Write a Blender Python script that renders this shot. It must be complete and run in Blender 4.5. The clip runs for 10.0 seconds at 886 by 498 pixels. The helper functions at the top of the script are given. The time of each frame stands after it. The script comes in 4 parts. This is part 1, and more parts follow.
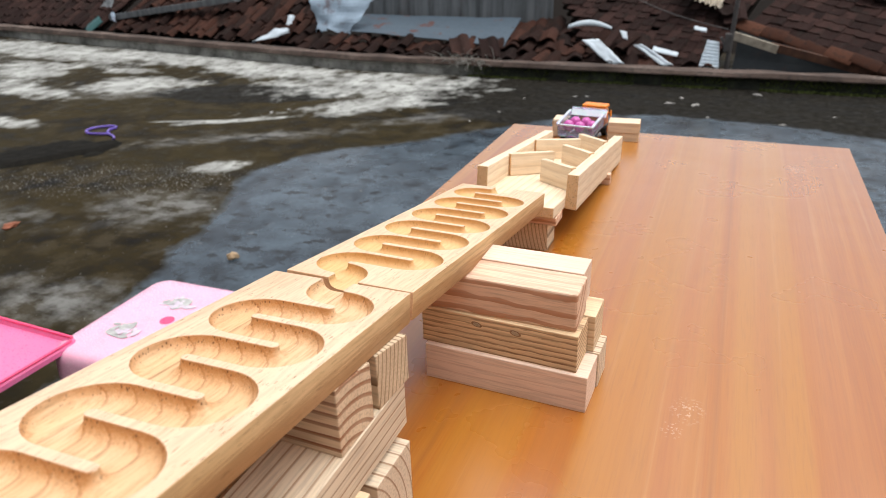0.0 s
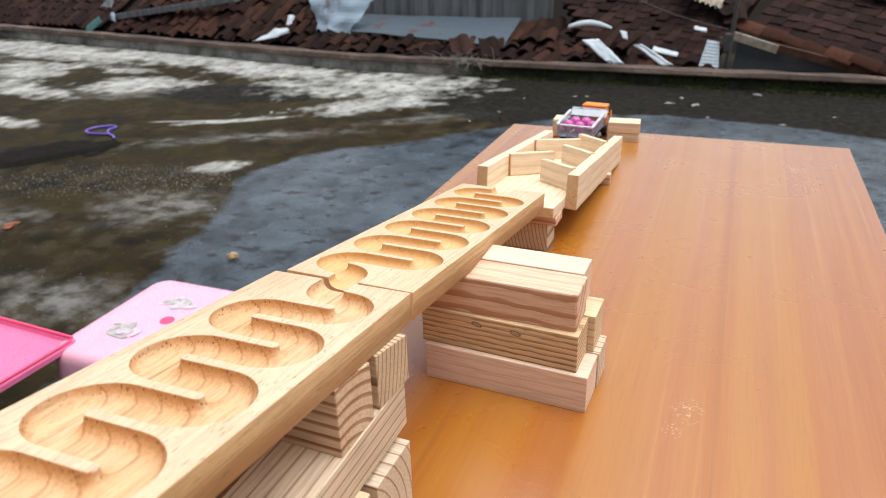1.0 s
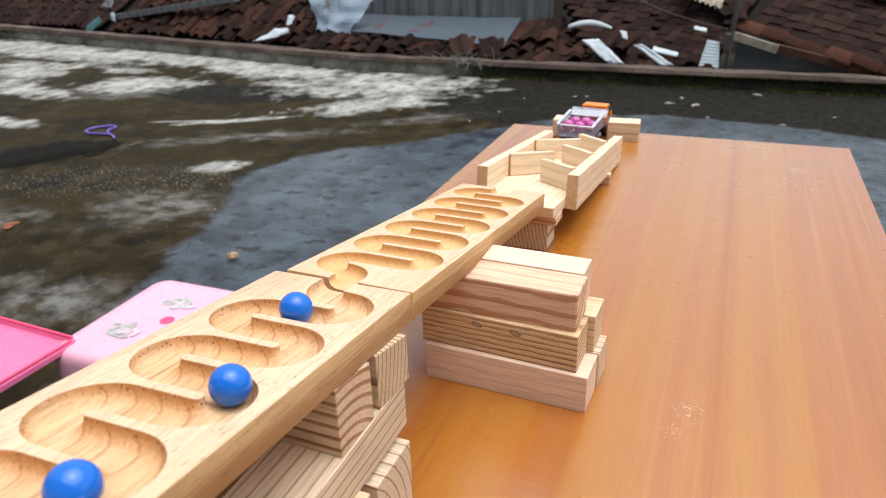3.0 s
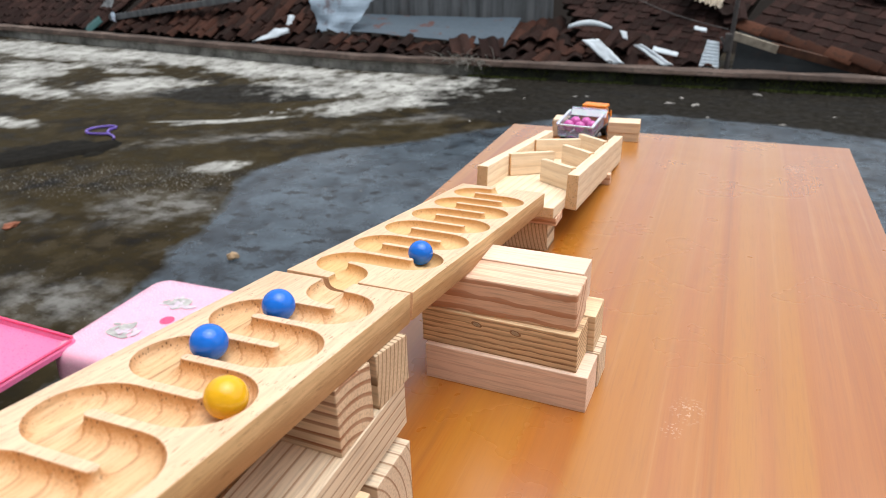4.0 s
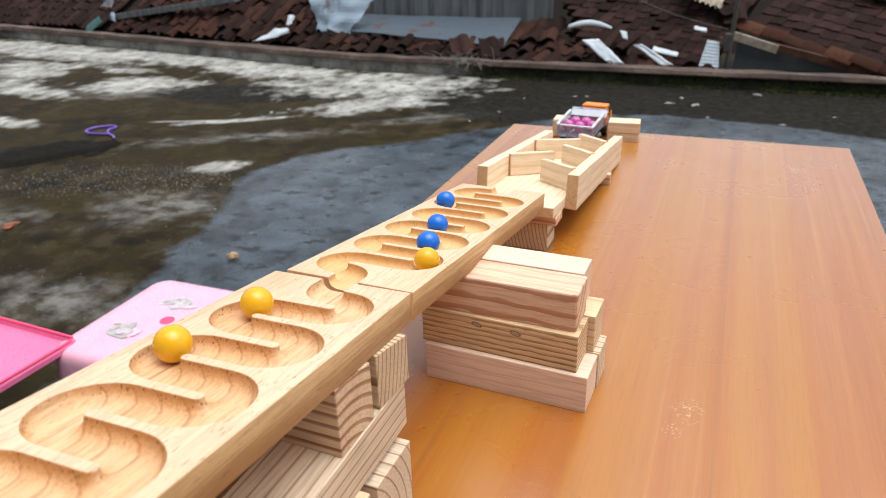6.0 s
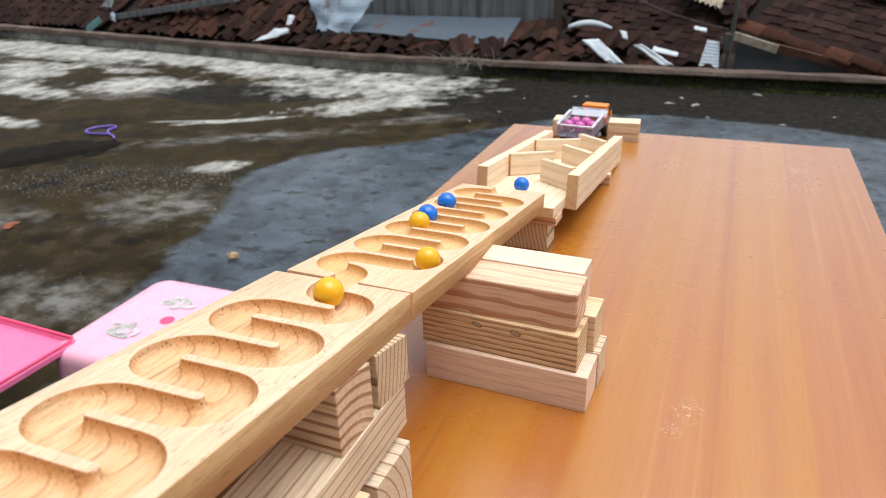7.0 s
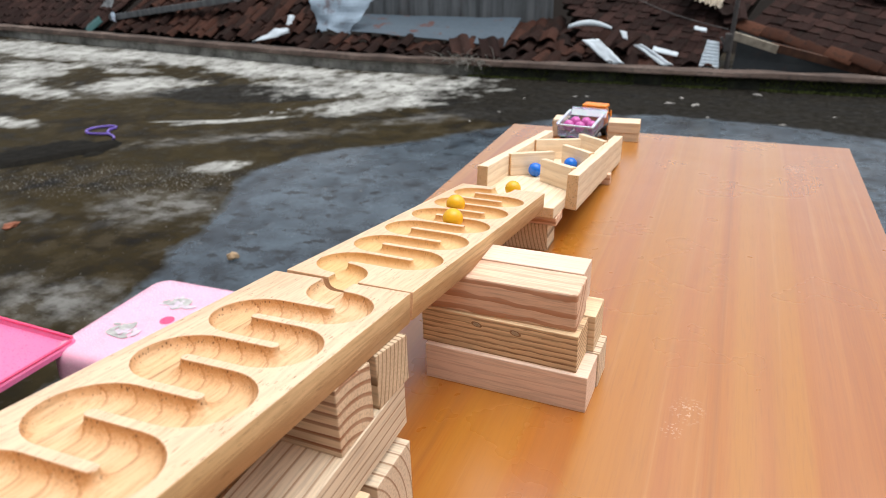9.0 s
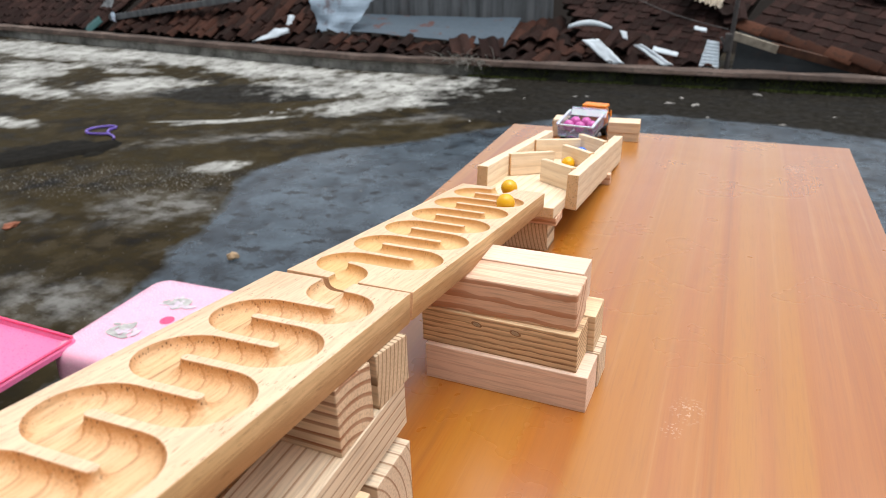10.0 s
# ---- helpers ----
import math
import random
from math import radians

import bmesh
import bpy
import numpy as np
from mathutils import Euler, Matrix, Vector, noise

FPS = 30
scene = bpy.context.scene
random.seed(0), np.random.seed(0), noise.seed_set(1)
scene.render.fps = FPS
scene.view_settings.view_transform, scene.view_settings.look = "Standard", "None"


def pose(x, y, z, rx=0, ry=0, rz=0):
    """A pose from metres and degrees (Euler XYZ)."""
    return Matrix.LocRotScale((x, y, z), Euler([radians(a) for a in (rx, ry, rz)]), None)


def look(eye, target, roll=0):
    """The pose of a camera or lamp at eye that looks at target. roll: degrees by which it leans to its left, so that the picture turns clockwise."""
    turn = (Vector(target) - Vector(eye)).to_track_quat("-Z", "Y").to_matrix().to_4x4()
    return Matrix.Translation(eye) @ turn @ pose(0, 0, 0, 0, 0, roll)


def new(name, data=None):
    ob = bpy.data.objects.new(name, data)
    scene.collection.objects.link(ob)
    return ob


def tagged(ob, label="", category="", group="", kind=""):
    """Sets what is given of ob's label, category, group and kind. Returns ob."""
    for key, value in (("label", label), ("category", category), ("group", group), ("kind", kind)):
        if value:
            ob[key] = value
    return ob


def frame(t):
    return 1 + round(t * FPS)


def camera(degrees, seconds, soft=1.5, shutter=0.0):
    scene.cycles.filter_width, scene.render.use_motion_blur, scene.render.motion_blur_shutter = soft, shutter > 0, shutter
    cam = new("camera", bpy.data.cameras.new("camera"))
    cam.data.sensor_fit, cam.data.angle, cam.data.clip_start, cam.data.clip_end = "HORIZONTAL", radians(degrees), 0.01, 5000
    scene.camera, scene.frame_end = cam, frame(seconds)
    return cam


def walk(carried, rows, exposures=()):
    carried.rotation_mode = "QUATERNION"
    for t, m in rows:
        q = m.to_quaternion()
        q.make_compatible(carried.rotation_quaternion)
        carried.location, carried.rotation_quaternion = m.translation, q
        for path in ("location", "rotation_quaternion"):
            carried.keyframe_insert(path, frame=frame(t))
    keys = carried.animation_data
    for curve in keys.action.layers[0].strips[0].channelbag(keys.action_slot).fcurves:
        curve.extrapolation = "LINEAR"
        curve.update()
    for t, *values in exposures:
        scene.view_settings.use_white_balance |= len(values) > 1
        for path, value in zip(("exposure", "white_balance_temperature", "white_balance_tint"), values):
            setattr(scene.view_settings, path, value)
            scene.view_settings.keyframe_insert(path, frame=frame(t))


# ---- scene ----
Z0 = 0.72  # table top above the terrace
cam = camera(64.84, 10.0, soft=0.65)
cam.data.dof.use_dof = True
cam.data.dof.focus_distance = 0.56
cam.data.dof.aperture_fstop = 13.0
EYE = look((0.3919, -1.3355, Z0 + 0.3627), (0.0435, -0.4968, Z0 - 0.0556), -1.636)
walk(cam, [(0.0, EYE), (10.0, EYE)], exposures=[(0.0, 0.52), (10.0, 0.52)])

# ---- light: bright overcast sky, faint wide sun ----
world = bpy.data.worlds.new("overcast_sky")
scene.world = world
world.use_nodes = True
wn = world.node_tree.nodes
wl = world.node_tree.links
sky = wn.new("ShaderNodeTexSky")
sky.sky_type = "NISHITA"
sky.sun_disc = False
sky.sun_elevation = radians(79)
sky.sun_rotation = radians(73)
sky.dust_density = 4.0
pale = wn.new("ShaderNodeHueSaturation")
pale.inputs["Saturation"].default_value = 0.25
wl.new(sky.outputs[0], pale.inputs["Color"])
wl.new(pale.outputs[0], wn["Background"].inputs["Color"])
wn["Background"].inputs["Strength"].default_value = 0.14
sun_data = bpy.data.lights.new("sun", "SUN")
sun_data.energy = 1.32
sun_data.angle = radians(70)
sun_data.color = (1.0, 0.975, 0.945)
sun = new("sun", sun_data)
sun.matrix_world = look((0.8, 0.25, 4.3), (0, 0, 0))


# ---- materials ----
class Nodes:
    """Short way to write a node material."""

    def __init__(self, name, rough=0.6, spec=0.5):
        self.m = bpy.data.materials.new(name)
        self.m.use_nodes = True
        self.t = self.m.node_tree
        self.b = self.t.nodes["Principled BSDF"]
        self.b.inputs["Roughness"].default_value = rough
        self.b.inputs["Specular IOR Level"].default_value = spec

    def put(self, sock, v):
        if hasattr(v, "is_output"):
            self.t.links.new(v, sock)
        else:
            sock.default_value = v

    def coords(self, scale=(1, 1, 1), kind="Object", shift=0.0, loc=(0, 0, 0)):
        c = self.t.nodes.new("ShaderNodeTexCoord")
        m = self.t.nodes.new("ShaderNodeMapping")
        m.inputs["Scale"].default_value = scale
        m.inputs["Location"].default_value = loc
        src = c.outputs[kind]
        if shift:
            o = self.t.nodes.new("ShaderNodeObjectInfo")
            k = self.math("MULTIPLY", o.outputs["Random"], shift)
            a = self.t.nodes.new("ShaderNodeVectorMath")
            self.t.links.new(src, a.inputs[0])
            self.t.links.new(k, a.inputs[1])
            src = a.outputs[0]
        self.t.links.new(src, m.inputs["Vector"])
        return m.outputs[0]

    def noise(self, vec, scale, detail=3.0, rough=0.55, dist=0.0):
        n = self.t.nodes.new("ShaderNodeTexNoise")
        self.put(n.inputs["Vector"], vec)
        for k, v in (("Scale", scale), ("Detail", detail), ("Roughness", rough), ("Distortion", dist)):
            n.inputs[k].default_value = v
        return n.outputs["Fac"]

    def wave(self, vec, scale, dist=1.0, dscale=1.0, kind="RINGS", axis="X", profile="SIN", detail=2.0):
        n = self.t.nodes.new("ShaderNodeTexWave")
        n.wave_type, n.wave_profile = kind, profile
        if kind == "RINGS":
            n.rings_direction = axis
        else:
            n.bands_direction = axis
        self.put(n.inputs["Vector"], vec)
        for k, v in (("Scale", scale), ("Distortion", dist), ("Detail", detail), ("Detail Scale", dscale)):
            n.inputs[k].default_value = v
        return n.outputs["Fac"]

    def voronoi(self, vec, scale, feature="F1"):
        n = self.t.nodes.new("ShaderNodeTexVoronoi")
        n.feature = feature
        self.put(n.inputs["Vector"], vec)
        n.inputs["Scale"].default_value = scale
        return n.outputs["Distance"]

    def ramp(self, fac, stops):
        r = self.t.nodes.new("ShaderNodeValToRGB")
        e = r.color_ramp.elements
        while len(e) < len(stops):
            e.new(0.5)
        for s, (pos, col) in zip(e, stops):
            s.position = pos
            s.color = (*col, 1) if not isinstance(col, (int, float)) else (col, col, col, 1)
        self.put(r.inputs[0], fac)
        return r.outputs[0]

    def mix(self, fac, a, b, mode="MIX"):
        n = self.t.nodes.new("ShaderNodeMix")
        n.data_type, n.blend_type = "RGBA", mode
        self.put(n.inputs[0], fac)
        for s, v in ((n.inputs[6], a), (n.inputs[7], b)):
            self.put(s, v if hasattr(v, "is_output") else (*v, 1))
        return n.outputs[2]

    def math(self, op, a, b=0.0, clamp=False):
        n = self.t.nodes.new("ShaderNodeMath")
        n.operation, n.use_clamp = op, clamp
        self.put(n.inputs[0], a)
        self.put(n.inputs[1], b)
        return n.outputs[0]

    def rnd(self):
        return self.t.nodes.new("ShaderNodeObjectInfo").outputs["Random"]

    def colour(self, v):
        self.put(self.b.inputs["Base Color"], v if hasattr(v, "is_output") else (*v, 1))
        return self

    def rough(self, v):
        self.put(self.b.inputs["Roughness"], v)
        return self

    def bump(self, h, strength=0.3, dist=0.001):
        n = self.t.nodes.new("ShaderNodeBump")
        n.inputs["Strength"].default_value, n.inputs["Distance"].default_value = strength, dist
        self.put(n.inputs["Height"], h)
        self.t.links.new(n.outputs[0], self.b.inputs["Normal"])
        return self


def pine(name, light, dark, rings, centre=(0, 0.03, -0.05), line=(0.62, 0.86), wob=0.6, rough=0.55, stretch=0.04, fleck=0.0, weight=0.85, shift=0.0, tan=None, dscale=22.0, endgrain=0.12, late_up=1.0, bold=False, pits=0.0, torn=False, grain=0.42):
    """Solid wood: growth rings round the piece's long axis x, so faces show stripes and ends show arcs.
    rings: spacing in metres; line: where the dark late wood begins and is darkest; wob: waviness."""
    k = Nodes(name, rough, 0.35)
    c = k.coords((stretch, 1, 1), shift=shift, loc=centre)
    ring = k.wave(c, 0.314 / rings, wob, dscale, "RINGS", "X", "SAW", 3.0)
    fine = k.noise(k.coords((30, 500, 500)), 1.0, 3)
    big = k.noise(k.coords((5, 22, 22)), 1.0, 3)
    pores = k.noise(k.coords((1500, 2300, 2300)), 1.0, 2)
    tan = tan or tuple(a * 0.72 + b * 0.28 for a, b in zip(light, dark))
    late = k.ramp(ring, [(0.0, 0.0), (line[0], 0.12), (line[1], 1.0), (min(line[1] + 0.08, 0.99), 0.75), (1.0, 0.0)])
    if bold:
        late = k.ramp(ring, [(0.0, 0.0), (line[0], 0.0), (line[0] + 0.06, 0.75), (line[1], 1.0), (line[1] + 0.05, 0.0), (1.0, 0.0)])
    late = k.math("MULTIPLY", late, k.ramp(big, [(0.3, weight * 0.7), (0.65, weight)]))
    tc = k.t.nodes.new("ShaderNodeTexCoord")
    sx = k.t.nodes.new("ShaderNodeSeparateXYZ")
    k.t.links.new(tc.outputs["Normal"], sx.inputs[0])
    if late_up < 1.0:
        # late wood keeps full weight on steep faces and fades on faces turned up
        late = k.math("MULTIPLY", late, k.ramp(sx.outputs["Z"], [(0.6, 1.0), (1.0, late_up)]))
    col = k.mix(k.ramp(big, [(0.35, 0.0), (0.7, 0.8)]), light, tan)
    col = k.mix(late, col, dark)
    col = k.mix(k.math("MULTIPLY", k.ramp(fine, [(0.45, 0.0), (0.64, 1.0)]), grain), col, tuple(v * 0.6 for v in tan))
    if fleck:
        dash = k.ramp(k.noise(k.coords((120, 1200, 1200)), 1.0, 1), [(0.67, 0.0), (0.71, 1.0)])
        col = k.mix(k.math("MULTIPLY", dash, fleck), col, tuple(v * 0.5 for v in dark))
    # end grain is darker, rougher and more porous than the long faces
    across = k.math("MULTIPLY", k.math("ABSOLUTE", sx.outputs["X"]), 1.0)
    grainy = k.ramp(pores, [(0.40, 0.5), (0.60, 1.0)])
    col = k.mix(k.math("MULTIPLY", k.math("MULTIPLY", across, grainy), endgrain), col, tuple(v * f for v, f in zip(tan, (0.80, 0.58, 0.36))))
    if pits:
        # open pores, cut across by the router
        hole = k.ramp(k.voronoi(k.coords((480, 640, 300)), 1.0), [(0.13, 1.0), (0.30, 0.0)])
        where = k.ramp(k.noise(k.coords((50, 130, 130), loc=(3, 1, 0)), 1.0, 3), [(0.36, 0.0), (0.52, 1.0)])
        steep = k.math("SUBTRACT", 1.0, k.math("ABSOLUTE", sx.outputs["Z"])) if torn else across
        hole = k.math("MULTIPLY", k.math("MULTIPLY", hole, where), k.math("ADD", k.math("MULTIPLY", steep, 1.5), 0.06), True)
        col = k.mix(k.math("MULTIPLY", hole, pits), col, tuple(v * 0.35 for v in dark))
    k.colour(col).bump(k.math("ADD", k.math("MULTIPLY", late, -0.6), k.math("ADD", fine, k.math("MULTIPLY", pores, 0.4))), 0.35, 0.0006)
    k.rough(k.ramp(fine, [(0.2, rough - 0.06), (0.8, rough + 0.12)]))
    return k.m


CREAM = (0.88, 0.69, 0.46)
M_RUN = pine("rubberwood_run", (0.84, 0.62, 0.435), (0.38, 0.16, 0.06), 0.0098, (0, 0.155, -0.11), (0.90, 0.965), 0.9, 0.42, 0.05, 0.9, 0.7, tan=(0.78, 0.525, 0.335), endgrain=0.8, late_up=0.36, grain=0.38)
# the boards' long sides: a darker, tanner tone than the top
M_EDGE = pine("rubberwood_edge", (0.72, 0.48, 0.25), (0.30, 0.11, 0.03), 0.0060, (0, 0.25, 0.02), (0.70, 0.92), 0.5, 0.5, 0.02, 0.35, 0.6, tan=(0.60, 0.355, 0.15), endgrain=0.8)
# groove faces: warmer than the top, darker where they look along the board
M_CUT = pine("routed_rubberwood", (0.82, 0.575, 0.35), (0.24, 0.075, 0.02), 0.0098, (0, 0.155, -0.11), (0.86, 0.955), 0.9, 0.5, 0.05, 0.3, 1.0, tan=(0.71, 0.42, 0.195), endgrain=1.0, late_up=0.65, pits=0.85, torn=True, grain=0.50)
M_CUT_GOLD = pine("golden_routed_rubberwood", (0.79, 0.54, 0.28), (0.46, 0.22, 0.07), 0.0120, (0, 0.155, -0.11), (0.86, 0.955), 0.9, 0.5, 0.05, 0.3, 0.4, tan=(0.71, 0.43, 0.17), endgrain=0.8, late_up=0.3, pits=0.5, torn=True, grain=0.30)
M_TRAY = pine("whitish_pine", (0.90, 0.745, 0.555), (0.55, 0.35, 0.17), 0.010, (0, 0.05, -0.09), (0.5, 0.85), 0.5, 0.55, 0.03, 0.0, 0.42, shift=0.05, endgrain=1.0, pits=0.75, grain=0.28)
M_ROSY = pine("rosy_pine", (0.92, 0.71, 0.57), (0.52, 0.25, 0.13), 0.0085, (0, 0.03, -0.12), (0.82, 0.94), 0.9, weight=0.42, late_up=0.3, grain=0.34)
M_WAVY = pine("wavy_red_pine", (0.88, 0.63, 0.46), (0.46, 0.18, 0.08), 0.0120, (0.010, 0.030, -0.046), (0.50, 0.84), 3.2, stretch=0.30, weight=0.9, dscale=2.2, bold=True, late_up=0.4)
M_STRIPE = pine("striped_pine", (0.90, 0.66, 0.40), (0.17, 0.062, 0.020), 0.0050, (0.004, 0.025, -0.13), (0.50, 0.82), 2.6, stretch=0.09, weight=0.9, dscale=8.0)
M_PINE = pine("pale_pine", CREAM, (0.46, 0.25, 0.12), 0.0070, (0, 0.015, -0.09), (0.6, 0.88), 0.5, weight=0.7)
M_BOLD = pine("bold_ring_pine", (0.87, 0.67, 0.46), (0.26, 0.075, 0.02), 0.0075, (0, 0.014, 0.030), (0.50, 0.84), 0.35, weight=1.0, bold=True)
M_TIGHT = pine("tight_ring_pine", (0.84, 0.67, 0.47), (0.20, 0.10, 0.04), 0.0046, (0, 0.22, -0.06), (0.60, 0.86), 0.4, weight=1.0, rough=0.75, bold=True, endgrain=0.35)
M_LONG = pine("long_striped_pine", (0.82, 0.67, 0.49), (0.34, 0.155, 0.06), 0.0064, (0, 0.10, -0.13), (0.74, 0.90), 0.4, stretch=0.03, weight=0.95, bold=True)
M_CURVED = pine("curved_ring_pine", (0.82, 0.68, 0.51), (0.28, 0.12, 0.045), 0.0080, (0, 0.065, -0.015), (0.74, 0.90), 0.4, weight=1.0, bold=True)


def flat(name, col, rough=0.4, var=0.1, scale=40, spec=0.5):
    k = Nodes(name, rough, spec)
    f = k.noise(k.coords(), scale, 4)
    k.colour(k.mix(k.ramp(f, [(0.3, 0.0), (0.7, 1.0)]), col, tuple(v * (1 - var) for v in col)))
    k.bump(f, 0.08, 0.0005)
    return k.m


# ---- mesh helpers ----
def mesh_from(bm, name, material, smooth=False):
    me = bpy.data.meshes.new(name)
    bm.normal_update()
    bm.to_mesh(me)
    bm.free()
    me.materials.append(material)
    if smooth:
        me.shade_smooth()
    return me


def part(name, bm, material, parent=None, label="", smooth=False):
    ob = new(name, mesh_from(bm, name, material, smooth))
    ob.parent = parent
    if label:
        ob["label"] = label
    return ob


def box(bm, sx, sy, sz, at=(0, 0, 0), bevel=0.0, seg=2, m=None):
    """A bevelled box, centred at the place given."""
    r = bmesh.ops.create_cube(bm, size=1.0, matrix=Matrix.Translation(at) @ Matrix.Diagonal((sx, sy, sz, 1)))
    vs = r["verts"]
    if bevel:
        es = list({e for v in vs for e in v.link_edges})
        out = bmesh.ops.bevel(bm, geom=es, offset=bevel, segments=seg, affect="EDGES", profile=0.5)
        vs = list({v for f in out["faces"] for v in f.verts} | {v for v in vs if v.is_valid})
    if m is not None:
        bmesh.ops.transform(bm, matrix=m, verts=[v for v in vs if v.is_valid])
    return vs


def tube(bm, a, b, r1, r2=None, seg=12):
    a, b = Vector(a), Vector(b)
    d = b - a
    m = Matrix.Translation((a + b) / 2) @ d.to_track_quat("Z", "Y").to_matrix().to_4x4()
    return bmesh.ops.create_cone(bm, cap_ends=True, segments=seg, radius1=r1, radius2=r1 if r2 is None else r2, depth=d.length, matrix=m)["verts"]


def thing(name, m, label, category, group="", kind=""):
    ob = new(name)
    ob.empty_display_size = 0.05
    ob.matrix_world = m
    return tagged(ob, label, category, group, kind)


# ---- the marble run: where each board lies ----
W, T = 0.1003, 0.0207
GW, DEPTH, BALL = 0.0116, 0.0080, 0.0098   # half the groove's width, its depth, the marbles' radius


def board_frame(org, a, b):
    a = Vector(a).normalized()
    b = (Vector(b) - Vector(b).dot(a) * a).normalized()
    n = b.cross(a)
    m = Matrix((a, -b, n)).transposed().to_4x4()
    m.translation = Vector(org) + Vector((0, 0, Z0))
    return m          # local x: down the run, y: to the left of it, z: up


FRAME_1 = board_frame((0.1224, -0.9848, 0.1537), (-0.0183, 0.9891, -0.1463), (0.9998, 0.0175, -0.0068))
FRAME_2 = board_frame((0.1136, -0.9611, 0.1417), (0.0001, 0.9884, -0.1521), (0.9999, -0.0018, -0.0112))
TRAY = board_frame((0.2222, -0.525, 0.0535), (0.0104, 0.9917, -0.1210), (0.9999, -0.0105, 0.0))


def serpent(u_in, v_in, turns, u_out, v_out, step, CL, CR):
    """The groove's centre line in (u, v): in at v_in, through U-turns (u, side), out at v_out."""
    r = step / 2
    q = r * 0.95
    pts = [(u_in, v_in)]
    first_u, side = turns[0][0] - r, turns[0][1]
    sgn = -1 if side == "L" else 1
    for k in range(9):
        an = k / 8 * math.pi / 2
        pts.append((first_u - q + q * math.sin(an), v_in + sgn * (q - q * math.cos(an))))
    for u, side in turns:
        c, s = (CL, -1) if side == "L" else (CR, 1)
        for k in range(17):
            an = -math.pi / 2 + k / 16 * math.pi
            pts.append((u + r * math.sin(an), c + s * r * math.cos(an)))
    u_last, side = turns[-1][0] + r, turns[-1][1]
    sgn = 1 if side == "L" else -1
    for k in range(9):
        an = k / 8 * math.pi / 2
        pts.append((u_last + q - q * math.cos(an), v_out - sgn * (q - q * math.sin(an))))
    pts.append((u_out, v_out))
    return np.array(pts)


S1, S2 = 0.0587 / 2, 0.0576 / 2
TURNS_1 = [(-0.0427 - S1 * k, "R" if k % 2 == 0 else "L") for k in range(9, -1, -1)]
TURNS_2 = [(0.0367 + S2 * k, "L" if k % 2 == 0 else "R") for k in range(11)]
LEN_1, LEN_2 = 0.366, 0.366
PATH_1 = serpent(-LEN_1, 0.052, TURNS_1, 0.0, 0.0485, S1, 0.0355, 0.0660)
PATH_2 = serpent(0.0, 0.0465, TURNS_2, LEN_2, 0.053, S2, 0.0330, 0.0680)


def grooved_board(name, path, u0, length, cut_wood):
    """A plank with eased edges, cut by a round-bottomed groove swept along the path."""
    fine = [path[0]]
    for a, b in zip(path[:-1], path[1:]):
        n = max(1, int(np.linalg.norm(b - a) / 0.0035))
        fine += [a + (b - a) * k / n for k in range(1, n + 1)]
    fine = np.array([p for k, p in enumerate(fine) if k == 0 or np.linalg.norm(p - fine[k - 1]) > 1e-6])
    tan = np.gradient(fine, axis=0)
    tan /= np.linalg.norm(tan, axis=1)[:, None]
    fine = np.vstack([fine[0] - tan[0] * 0.01, fine, fine[-1] + tan[-1] * 0.01])
    tan = np.vstack([tan[0], tan, tan[-1]])
    half = [(GW + 0.0003, 0.006), (GW + 0.0003, 0.0002), (GW, -0.0004)]
    half += [(GW * math.cos(a) ** 0.6, -0.0012 - (DEPTH - 0.0012) * math.sin(a)) for a in np.linspace(0.12, math.pi / 2, 9)[:-1]]
    prof = half + [(0.0, -DEPTH)] + [(-x, z) for x, z in reversed(half)]
    bm = bmesh.new()
    rings = [[bm.verts.new((p[0] - t[1] * x, -(p[1] + t[0] * x), z)) for x, z in prof] for p, t in zip(fine, tan)]
    m = len(prof)
    for r, q in zip(rings[:-1], rings[1:]):
        for k in range(m):
            bm.faces.new((r[k], r[(k + 1) % m], q[(k + 1) % m], q[k]))
    bm.faces.new(rings[0])
    bm.faces.new(rings[-1][::-1])
    bmesh.ops.recalc_face_normals(bm, faces=bm.faces)
    cutter = new("cutter", mesh_from(bm, "cutter", M_RUN))
    bm = bmesh.new()
    box(bm, length, W, T, (u0 + length / 2, -W / 2, -T / 2), 0.0009, 2)
    plank = new("plank", mesh_from(bm, name, M_RUN))
    cut = plank.modifiers.new("groove", "BOOLEAN")
    cut.operation, cut.solver, cut.object = "DIFFERENCE", "EXACT", cutter
    me = bpy.data.meshes.new_from_object(plank.evaluated_get(bpy.context.evaluated_depsgraph_get()))
    for ob in (cutter, plank):
        bpy.data.objects.remove(ob)
    me.name = name
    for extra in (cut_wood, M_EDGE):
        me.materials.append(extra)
    for f in me.polygons:
        c = f.center
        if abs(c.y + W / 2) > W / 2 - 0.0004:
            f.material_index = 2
        elif -T + 0.002 < c.z < -0.0007 and u0 + 0.0015 < c.x < u0 + length - 0.0015:
            f.material_index = 1
    me.shade_smooth()
    me.set_sharp_from_angle(angle=radians(24))
    return me


GROUP_RUN = "boards of the marble run"
upper = tagged(new("marble_run_board", grooved_board("marble_run_board", PATH_1, -LEN_1, LEN_1, M_CUT)), "upper light wooden board with winding groove, on stacked blocks", "marble run", GROUP_RUN)
upper.matrix_world = FRAME_1
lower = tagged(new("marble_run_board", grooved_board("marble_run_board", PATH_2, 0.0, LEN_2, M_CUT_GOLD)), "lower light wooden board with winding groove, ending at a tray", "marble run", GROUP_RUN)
lower.matrix_world = FRAME_2

